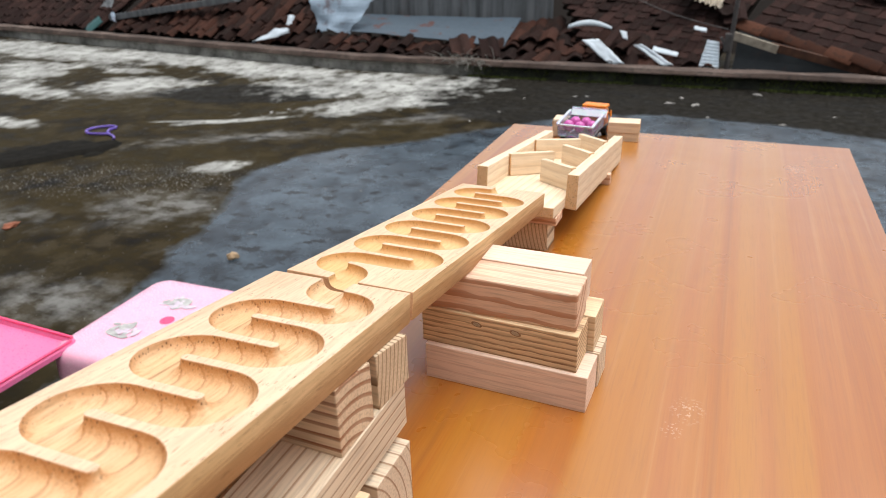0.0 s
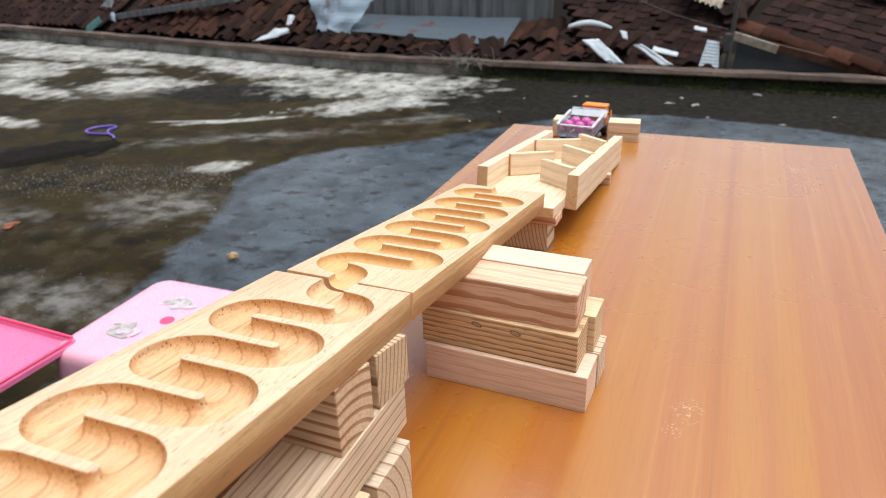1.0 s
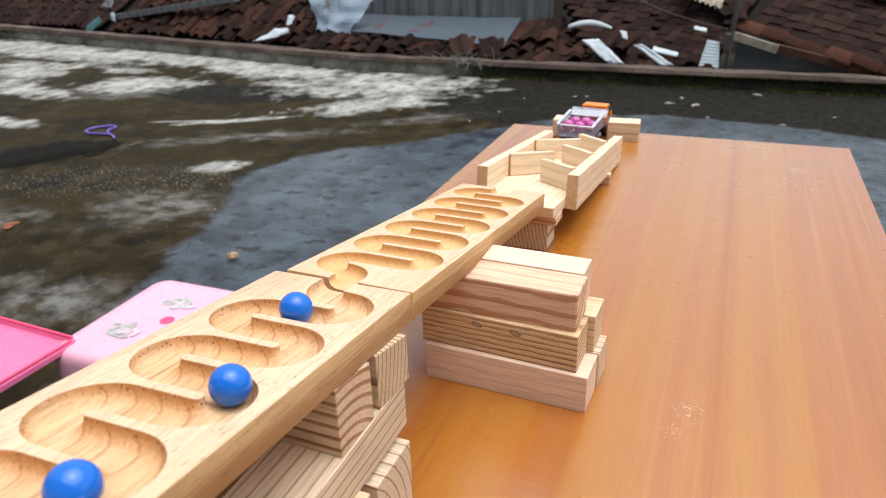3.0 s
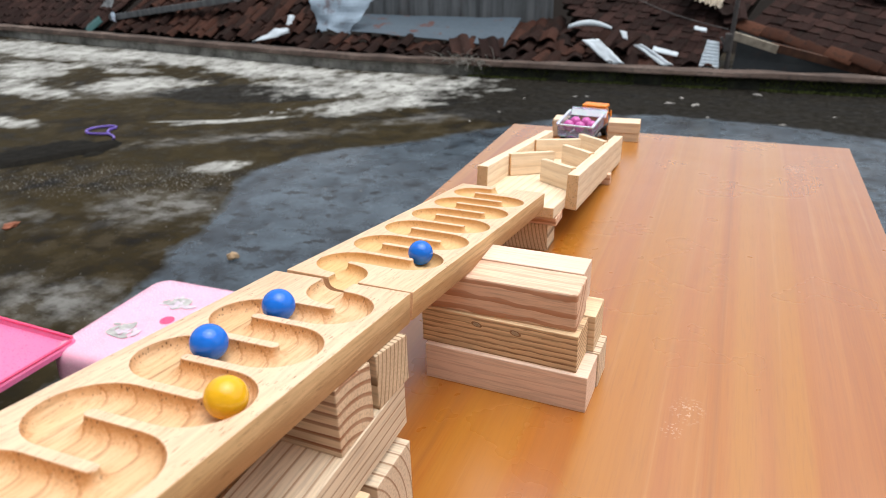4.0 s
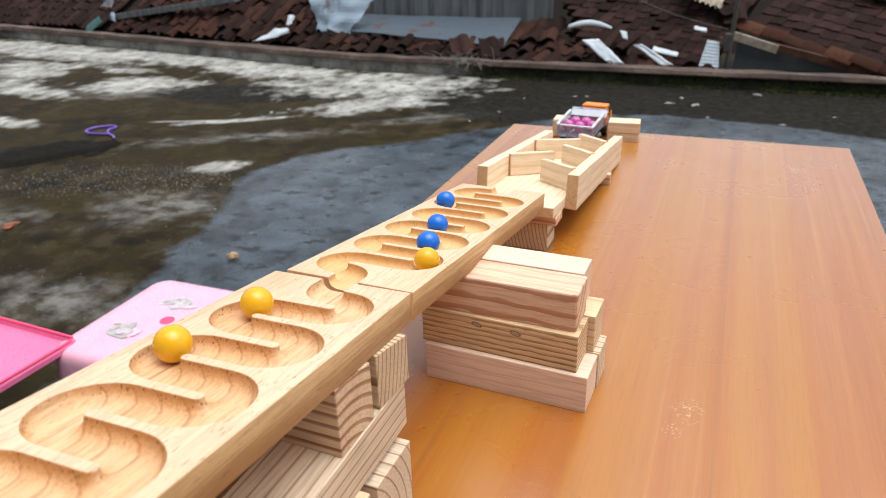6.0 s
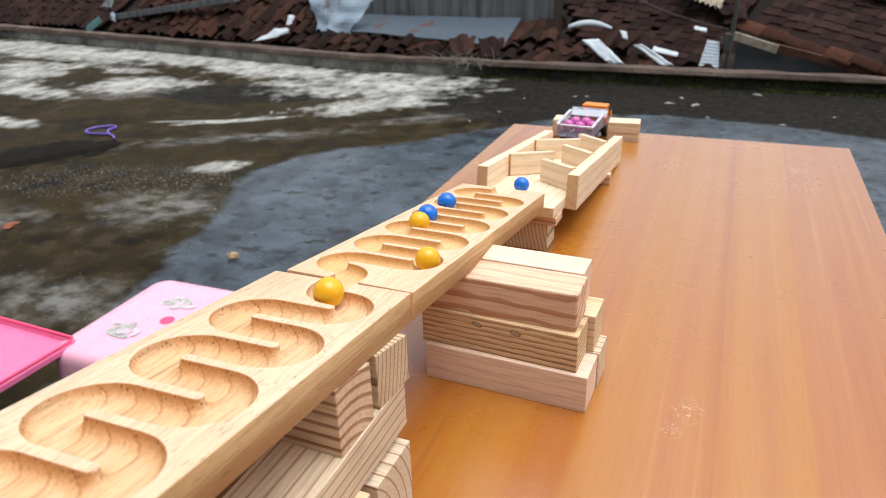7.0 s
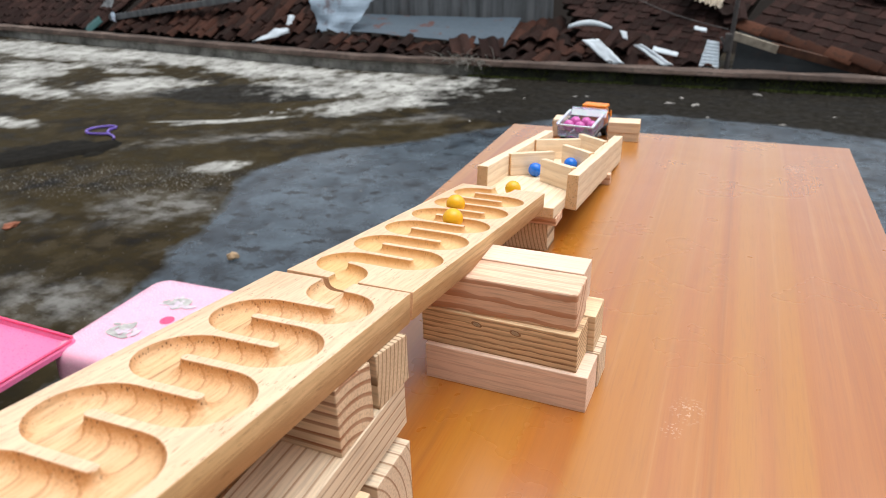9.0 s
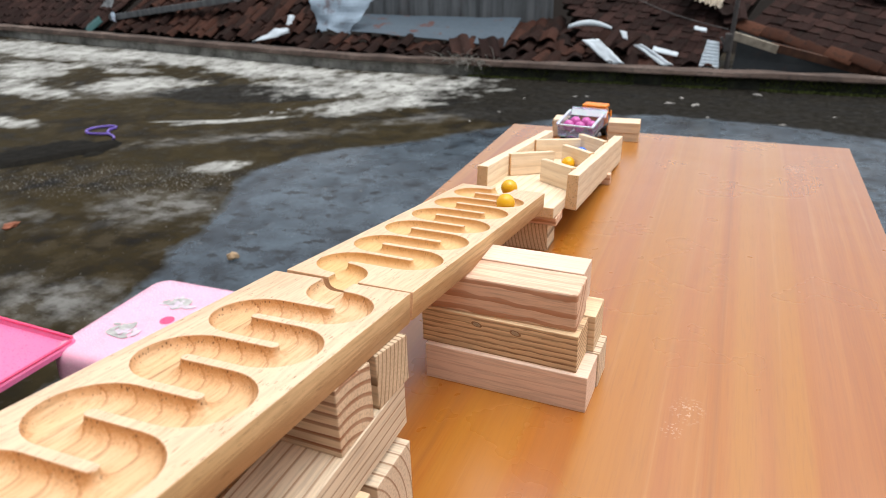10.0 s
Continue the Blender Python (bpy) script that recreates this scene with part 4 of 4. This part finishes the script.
for cx, cy, n in ((-0.060, -0.070, 34), (-0.015, 0.078, 38), (0.10, 0.09, 18)):
    for i in range(n):
        bm = bmesh.new()
        an, rr = rnd.uniform(0, 6.28), rnd.uniform(0.004, 0.036)
        s = rnd.uniform(0.006, 0.013)
        bmesh.ops.create_circle(bm, cap_ends=True, segments=9, radius=1.0, matrix=Matrix.Translation((cx + rr * math.cos(an) * 1.2, cy + rr * math.sin(an) * 0.8, 0.2512 + i * 0.00004)) @ Matrix.Rotation(rnd.uniform(0, 6), 4, "Z") @ Matrix.Diagonal((s * 1.4, s * 0.65, 1, 1)))
        part("printed_leaf", bm, M_LEAF if i % 3 else M_PETAL, stool)

low_table = thing("plastic_table", pose(-1.140, -0.615, 0, 0, 0, -2), "low hot pink plastic table with a raised rim", "table")
bm = rounded_shell(0.46, 0.46, [(0.02, 0.2450), (0.012, 0.2452), (0.009, 0.254), (0.002, 0.255), (0.0, 0.250), (0.0, 0.240), (0.004, 0.240), (0.006, 0.2435)], 0.02)
part("tabletop", bm, M_HOT, low_table, smooth=False)
bm = bmesh.new()
for sx, sy, lx, ly in ((0, 1, 0.43, 0.007), (0, -1, 0.43, 0.007), (1, 0, 0.007, 0.43), (-1, 0, 0.007, 0.43)):
    box(bm, lx, ly, 0.006, (sx * 0.2245, sy * 0.2245, 0.2575), 0.002)
part("rim", bm, M_HOT_DEEP, low_table, "deeper pink raised rim")
for sx in (-1, 1):
    for sy in (-1, 1):
        bm = bmesh.new()
        tube(bm, (sx * 0.10 - 0.08, sy * 0.08 - 0.06, 0), (sx * 0.10 - 0.08, sy * 0.08 - 0.06, 0.244), 0.016, 0.020, 14)
        part("leg", bm, M_HOT, low_table)

# ---- small things lying on the terrace ----
M_PURPLE = plastic("purple_plastic", (0.15, 0.09, 0.44))
strap = bpy.data.curves.new("purple_strap", "CURVE")
strap.dimensions, strap.bevel_depth = "3D", 0.0075
sp = strap.splines.new("BEZIER")
pts = ((-3.02, 1.71), (-3.08, 1.69), (-3.18, 1.69), (-3.23, 1.76), (-3.18, 1.84), (-3.11, 1.85), (-3.09, 1.77), (-3.01, 1.70), (-2.95, 1.67), (-2.90, 1.62))
sp.bezier_points.add(len(pts) - 1)
for b, (x, y) in zip(sp.bezier_points, pts):
    b.co = (x, y, 0.010)
    b.handle_left_type = b.handle_right_type = "AUTO"
strap.materials.append(M_PURPLE)
tagged(new("purple_strap", strap), "bent purple plastic strap lying on wet concrete", "plastic scrap")


def pebble(name, x, y, sx, sy, sz, material, label, category, seed, group=""):
    bm = bmesh.new()
    bmesh.ops.create_icosphere(bm, subdivisions=2, radius=1.0)
    for v in bm.verts:
        v.co *= 1 + 0.45 * noise.noise(v.co * 1.6 + Vector((seed, 0, 0)))
        v.co = Vector((v.co.x * sx, v.co.y * sy, max(v.co.z, -0.6) * sz))
    ob = part(name, bm, material)
    ob.matrix_world = pose(x, y, 0.6 * sz, 0, 0, seed * 47 % 180)
    return tagged(ob, label, category, group)


M_CHIP = flat("pale_chip", (0.30, 0.29, 0.27), 0.8, 0.4, 60)
M_BRICK = flat("brick_chip", (0.30, 0.10, 0.05), 0.8, 0.4, 60)
M_WOODCHIP = flat("wood_chip", (0.55, 0.38, 0.22), 0.7, 0.4, 60)
pebble("wood_chip", -1.21, 0.51, 0.022, 0.014, 0.016, M_WOODCHIP, "small light wood chip lying in the wet area", "chip", 1)
pebble("brick_fragment", -2.29, 0.46, 0.034, 0.022, 0.014, M_BRICK, "small orange brick fragment lying on the terrace", "brick fragment", 2)
for i, (x, y, s) in enumerate(((-0.50, 3.47, 0.03), (0.05, 3.40, 0.045), (0.21, 3.39, 0.05), (0.11, 3.58, 0.035), (0.58, 3.80, 0.045), (0.71, 3.03, 0.028), (0.30, 3.10, 0.025), (-2.39, 2.47, 0.035), (-2.32, 2.57, 0.028), (-0.58, 3.45, 0.025), (-0.9, 3.3, 0.02), (-1.05, 2.62, 0.02), (-0.95, 2.9, 0.02), (1.0, 3.3, 0.02), (-1.6, 0.9, 0.012), (-1.1, 1.3, 0.012))):
    pebble("concrete_chip", x, y, s * 0.7, s * 0.36, s * 0.18, M_CHIP, "small pale chip of concrete lying on the terrace", "chip", i + 3, "concrete chips")

bm = bmesh.new()
bmesh.ops.create_grid(bm, x_segments=46, y_segments=26, size=1.0)
for v in bm.verts:
    r = math.hypot(v.co.x, v.co.y)
    rag = 0.30 * noise.noise(Vector((v.co.x * 2.2, v.co.y * 2.2, 4))) + 0.12 * noise.noise(Vector((v.co.x * 7, v.co.y * 7, 2)))
    h = max(0.0, min(1.0, (0.80 + rag - r) * 5))
    v.co = Vector((v.co.x * 0.46, v.co.y * 0.26, -0.006 + 0.028 * h + 0.008 * h * noise.noise(v.co * 9)))
mat = part("mud_patch", bm, flat("dark_mud", (0.013, 0.012, 0.0095), 0.9, 0.6, 30, 0.1), smooth=True)
mat.matrix_world = pose(-3.06, 1.29, 0, 0, 0, 50)
tagged(mat, "flat dark heap of mud and moss on terrace", "mud")

# tufts of moss and weeds along the foot of the parapet
M_MOSS = flat("moss", (0.080, 0.105, 0.015), 0.9, 0.6, 40)
bm = bmesh.new()
for i in range(7000):
    x = rnd.uniform(-1.55, 3.2)
    up = rnd.random() < 0.35
    y = 3.985 - abs(rnd.gauss(0, 0.022)) if not up else 3.99
    z = 0.0 if not up else rnd.uniform(0.02, 0.09)
    if noise.noise(Vector((x * 3.1, 0, 0))) < -0.25:
        continue
    h, w = rnd.uniform(0.006, 0.022), rnd.uniform(0.003, 0.008)
    d = Vector((rnd.gauss(0, 0.5), -0.3 + rnd.gauss(0, 0.5), 1)).normalized() * h
    s = Vector((w, rnd.gauss(0, w), 0))
    b = Vector((x, y, z))
    bm.faces.new([bm.verts.new(p) for p in (b - s, b + s, b + d)])
tagged(part("moss_tufts", bm, M_MOSS), "green moss and tiny weeds along the parapet foot", "moss", kind="stuff")

# a dead weed that grows over the parapet
M_DRY = flat("dry_stalks", (0.24, 0.235, 0.21), 0.9, 0.4, 60)
weed = thing("dry_weed", pose(-1.56, 4.02, 0.095), "tangled grey dead weed growing over the parapet edge", "weed")
for i in range(60):
    bm = bmesh.new()
    at = Vector((rnd.gauss(0, 0.12), rnd.uniform(-0.06, 0.03), 0.0))
    way = Vector((rnd.gauss(0, 0.8), -0.5 + rnd.gauss(0, 0.4), rnd.uniform(0.2, 1.1))).normalized() * rnd.uniform(0.03, 0.055)
    for j in range(4):
        to = at + way
        tube(bm, at, to, 0.0028 - 0.0005 * j, seg=5)
        at, way = to, way + Vector((rnd.gauss(0, 0.010), rnd.gauss(-0.003, 0.008), -0.012))
        if at.y < -0.065 and at.z < 0.004:
            break
    part("stalk", bm, M_DRY, weed)

# ---- toy truck ----
M_BED = plastic("clear_grey_truck_plastic", (0.74, 0.78, 0.90), 0.12)
M_BED.node_tree.nodes["Principled BSDF"].inputs["Transmission Weight"].default_value = 0.85
M_BED.node_tree.nodes["Principled BSDF"].inputs["IOR"].default_value = 1.12
M_BOARD = plastic("pale_truck_panel", (0.80, 0.86, 0.93), 0.2)
M_RAIL = plastic("grey_truck_rail", (0.58, 0.63, 0.73), 0.25)
M_ORANGE = plastic("orange_plastic", (0.85, 0.27, 0.02), 0.3)
M_BLACK = plastic("black_rubber", (0.02, 0.02, 0.022), 0.5)
truck = thing("toy_truck", pose(0.157, -0.075, Z0, 0, 0, -6), "small toy tipper truck, orange cab, grey bed of pink marbles", "toy truck")
bm = bmesh.new()
box(bm, 0.040, 0.120, 0.008, (0, 0.005, 0.011), 0.001)
part("chassis", bm, M_BLACK, truck)
bed_m = Matrix.Translation((0, -0.058, 0.0185)) @ Matrix.Rotation(radians(7), 4, "X")
bw, bl = 0.064, 0.072


def bed_piece(name, sx, sy, sz, at, material=M_BED, label=""):
    bm = bmesh.new()
    box(bm, sx, sy, sz, at, 0.0008, m=bed_m)
    return part(name, bm, material, truck, label)


bed_piece("bed_floor", bw, bl, 0.002, (0, bl / 2, 0))
for sx in (-1, 1):
    bed_piece("bed_side", 0.002, bl, 0.021, (sx * (bw / 2 - 0.001), bl / 2, 0.0115))
    bed_piece("bed_rail", 0.005, bl, 0.003, (sx * (bw / 2), bl / 2, 0.0228), M_RAIL)
bed_piece("tailgate", bw, 0.002, 0.0195, (0, 0.001, 0.0108))
bed_piece("tail_rail", bw + 0.004, 0.004, 0.003, (0, 0.0, 0.0218), M_RAIL)
bed_piece("headboard", bw + 0.010, 0.0025, 0.015, (0, bl, 0.0075))
bm = bmesh.new()
box(bm, bw + 0.002, 0.003, 0.015, (0, 0, 0), 0.0008, m=bed_m @ Matrix.Translation((0.002, bl + 0.0045, 0.0190)) @ Matrix.Rotation(radians(-42), 4, "X"))
part("headboard_panel", bm, M_BOARD, truck, "pale blue-grey headboard panel")
bed_piece("headboard_rail", bw + 0.003, 0.006, 0.0025, (0.002, bl + 0.0100, 0.0248))
bm = bmesh.new()
box(bm, 0.048, 0.034, 0.034, (0.002, 0.050, 0.032), 0.006, 3)
cab = part("cab", bm, M_ORANGE, truck, "orange cab")
bm = bmesh.new()
box(bm, 0.046, 0.026, 0.006, (0.004, 0.050, 0.053), 0.0025, 3)
part("roof_box", bm, M_ORANGE, cab)
bm = bmesh.new()
box(bm, 0.048, 0.0015, 0.013, (0.004, 0.0675, 0.040), 0.0005)
part("windscreen", bm, M_BLACK, cab)
for sx in (1,):
    bm = bmesh.new()
    tube(bm, (sx * 0.024, 0.03, 0.047), (sx * 0.039, 0.026, 0.047), 0.0012)
    box(bm, 0.003, 0.004, 0.012, (sx * 0.0395, 0.026, 0.046), 0.001)
    part("mirror", bm, M_ORANGE, cab)
for sx in (-1, 1):
    for y in (-0.036, 0.046):
        bm = bmesh.new()
        tube(bm, (sx * 0.020, y, 0.011), (sx * 0.030, y, 0.011), 0.011, seg=24)
        w = part("wheel", bm, M_BLACK, truck, "black rubber wheel")
        bm = bmesh.new()
        tube(bm, (sx * 0.0295, y, 0.011), (sx * 0.0308, y, 0.011), 0.006, seg=18)
        part("hub", bm, M_ORANGE, w)


# ---- marbles ----
def marble_material(name, col, streak):
    k = Nodes(name, 0.16, 0.5)
    n1, n2 = k.noise(k.coords(), 160.0, 3), k.noise(k.coords((1, 1, 6)), 130.0, 4, 0.6)
    c = k.mix(k.ramp(n1, [(0.4, 0.0), (0.75, 0.35)]), col, tuple(v * 0.75 for v in col))
    c = k.mix(k.ramp(n2, [(0.64, 0.0), (0.72, streak)]), c, tuple(v * 0.5 for v in col))
    k.colour(c).rough(k.ramp(n1, [(0.3, 0.04), (0.7, 0.10)])).bump(n1, 0.05, 0.0004)
    return k.m


MARBLE_MESH = {}
for key, col, streak in (("blue", (0.012, 0.165, 0.72), 0.1), ("yellow", (0.84, 0.46, 0.015), 0.2), ("pink", (0.62, 0.12, 0.42), 0.1)):
    bm = bmesh.new()
    bmesh.ops.create_uvsphere(bm, u_segments=40, v_segments=24, radius=BALL)
    MARBLE_MESH[key] = mesh_from(bm, "marble", marble_material(key + "_marble", col, streak), True)
for x, y, z in ((-0.014, 0.046, 0.0112), (0.006, 0.047, 0.0112), (0.021, 0.033, 0.0112), (-0.020, 0.026, 0.0112), (0.001, 0.024, 0.0112)):
    ob = new("marble", MARBLE_MESH["pink"])
    ob.matrix_world = truck.matrix_basis @ bed_m @ pose(x, y, z)
    tagged(ob, "glossy pink marble lying in the toy truck bed", "marble", "pink marbles")


def lifted(m, pts, h):
    return [m @ Vector((u, -v, h)) for u, v in pts]


TRAY_LINE = np.array(((-24, -60), (20, -57), (55, -56), (80, -76), (86, -80), (92, -79), (130, -38), (150, -22), (158, -23), (190, -56),
                      (205, -66), (219, -82), (224, -85), (230, -80), (256, -42), (268, -28), (278, -31), (312, -62), (345, -68))) / 1000
LINE = lifted(FRAME_1, PATH_1, BALL - DEPTH) + lifted(FRAME_2, PATH_2, BALL - DEPTH) + lifted(TRAY, TRAY_LINE, BALL)
LINE += [Vector((0.158, -0.172, Z0 + 0.016)), Vector((0.165, -0.165, Z0 + BALL)), Vector((0.178, -0.163, Z0 + BALL))]
LINE_AT = np.concatenate([[0], np.cumsum([(b - a).length for a, b in zip(LINE[:-1], LINE[1:])])])
LINE_XYZ = np.array([tuple(p) for p in LINE])

# seconds, and metres rolled along the groove
MARBLES = {
    'b1': ((0, 0.15), (0.77, 0.15), (1.2, 0.258), (1.6, 0.362), (1.8, 0.41), (2.2, 0.524), (2.3, 0.54), (2.7, 0.644), (3.9, 0.988), (4, 1.01), (4.1, 1.038), (4.2, 1.07), (4.3, 1.086), (4.4, 1.113), (4.5, 1.1395), (4.6, 1.164), (4.8, 1.217), (4.9, 1.242), (5.1, 1.302), (6.8, 1.78), (7.2, 1.932), (7.4, 1.978), (7.6, 2.038), (7.8, 2.054), (7.9, 2.07), (8, 2.096), (8.2, 2.158), (8.5, 2.21), (8.7, 2.232), (9, 2.285), (9.12, 2.312), (9.3, 2.336), (10, 2.336)),
    'b2': ((0, 0.125), (1.53, 0.125), (2.1, 0.268), (2.2, 0.286), (2.5, 0.358), (2.6, 0.376), (3.8, 0.678), (3.9, 0.694), (4.2, 0.774), (4.3, 0.796), (4.4, 0.826), (4.5, 0.872), (4.6, 0.902), (4.7, 0.924), (4.9, 0.982), (5, 1.006), (5.2, 1.066), (5.3, 1.088), (5.5, 1.142), (5.7, 1.19), (7, 1.54), (7.1, 1.56), (7.3, 1.614), (7.6, 1.704), (7.7, 1.726), (7.8, 1.756), (8.1, 1.87), (8.2, 1.904), (8.4, 1.95), (8.5, 1.964), (8.6, 1.986), (8.8, 2.038), (9, 2.058), (9.1, 2.078), (9.3, 2.142), (9.4, 2.168), (9.5, 2.206), (9.7, 2.21), (9.8, 2.224), (10, 2.261)),
    'b3': ((0, 0.1), (2.11, 0.1), (3.8, 0.522), (3.9, 0.536), (4.0, 0.562), (4.1, 0.588), (4.3, 0.638), (4.4, 0.668), (4.5, 0.69), (4.7, 0.744), (4.8, 0.776), (4.9, 0.814), (5.2, 0.908), (5.5, 0.996), (6.8, 1.322), (7.1, 1.402), (7.6, 1.544), (7.7, 1.568), (8.1, 1.694), (8.2, 1.716), (8.3, 1.748), (8.4, 1.772), (8.5, 1.806), (8.8, 1.92), (8.9, 1.95), (9, 1.972), (9.2, 2.038), (9.4, 2.052), (9.5, 2.066), (9.7, 2.118), (9.8, 2.152), (9.9, 2.172), (10, 2.199)),
    'y1': ((0, 0.075), (2.48, 0.075), (3.8, 0.404), (4.2, 0.516), (4.3, 0.536), (4.6, 0.618), (4.8, 0.668), (5, 0.71), (5.2, 0.762), (5.3, 0.784), (5.4, 0.82), (5.5, 0.868), (5.7, 0.916), (6.8, 1.2), (6.9, 1.23), (7, 1.252), (7.2, 1.314), (7.4, 1.37), (7.5, 1.394), (8, 1.534), (8.1, 1.558), (8.6, 1.702), (8.7, 1.724), (8.9, 1.788), (9.2, 1.902), (9.3, 1.936), (9.6, 1.98), (9.8, 2.034), (9.9, 2.046), (10, 2.064)),
    'y2': ((0, 0.05), (3.44, 0.05), (4.3, 0.266), (4.5, 0.316), (4.7, 0.372), (4.8, 0.394), (5.2, 0.506), (5.7, 0.626), (6.8, 0.93), (7, 0.992), (7.1, 1.014), (7.3, 1.072), (7.5, 1.122), (7.6, 1.152), (7.7, 1.174), (8, 1.254), (8.2, 1.314), (8.3, 1.34), (8.4, 1.36), (8.6, 1.412), (9.1, 1.552), (9.2, 1.572), (9.6, 1.696), (9.7, 1.718), (9.8, 1.748), (10, 1.8)),
    'y3': ((0, 0.025), (3.95, 0.025), (4.9, 0.262), (5, 0.28), (5.3, 0.364), (5.5, 0.412), (5.7, 0.468), (6.8, 0.742), (6.9, 0.774), (7, 0.8), (7.2, 0.874), (7.3, 0.904), (7.4, 0.928), (7.6, 0.99), (7.7, 1.012), (7.9, 1.068), (8, 1.088), (8.2, 1.144), (8.4, 1.184), (8.6, 1.236), (8.8, 1.296), (9.2, 1.4), (9.4, 1.46), (9.5, 1.484), (9.6, 1.514), (9.8, 1.562), (10, 1.62)),
}


def eased(rows, t):
    """Where a marble is at t: a monotone cubic through its rows."""
    ts, ss = np.array([r[0] for r in rows]), np.array([r[1] for r in rows])
    h, d = np.diff(ts), np.diff(ss) / np.diff(ts)
    m = np.zeros(len(ts))
    for i in range(1, len(ts) - 1):
        if d[i - 1] * d[i] > 0:
            w1, w2 = 2 * h[i] + h[i - 1], h[i] + 2 * h[i - 1]
            m[i] = (w1 + w2) / (w1 / d[i - 1] + w2 / d[i])
    m[-1] = d[-1]
    i = int(np.clip(np.searchsorted(ts, t) - 1, 0, len(h) - 1))
    x = (t - ts[i]) / h[i]
    return (1 + 2 * x) * (1 - x) ** 2 * ss[i] + x * (1 - x) ** 2 * h[i] * m[i] + x * x * (3 - 2 * x) * ss[i + 1] + x * x * (x - 1) * h[i] * m[i + 1]


def motions():
    """Each marble rolls down the groove, through the tray and on towards the truck."""
    for key, rows in MARBLES.items():
        colour = "blue" if key[0] == "b" else "yellow"
        ob = tagged(new("marble", MARBLE_MESH[colour]), f"glossy {colour} marble rolling down the winding groove", "marble", colour + " marbles")
        keyed, turn, last = [], Matrix.Identity(3), None
        for f in range(int(10 * FPS) + 1):
            t = f / FPS
            s = float(eased(rows, t))
            p = Vector([float(np.interp(s, LINE_AT, LINE_XYZ[:, i])) for i in range(3)])
            if last is not None and (p - last).length > 1e-7:
                way = p - last
                axis = Vector((0, 0, 1)).cross(way)
                if axis.length > 1e-9:
                    turn = Matrix.Rotation(min(way.length / BALL, 1.4), 3, axis.normalized()) @ turn
            last = p
            keyed.append((t, Matrix.Translation(p) @ turn.to_4x4()))
        walk(ob, keyed)


motions()
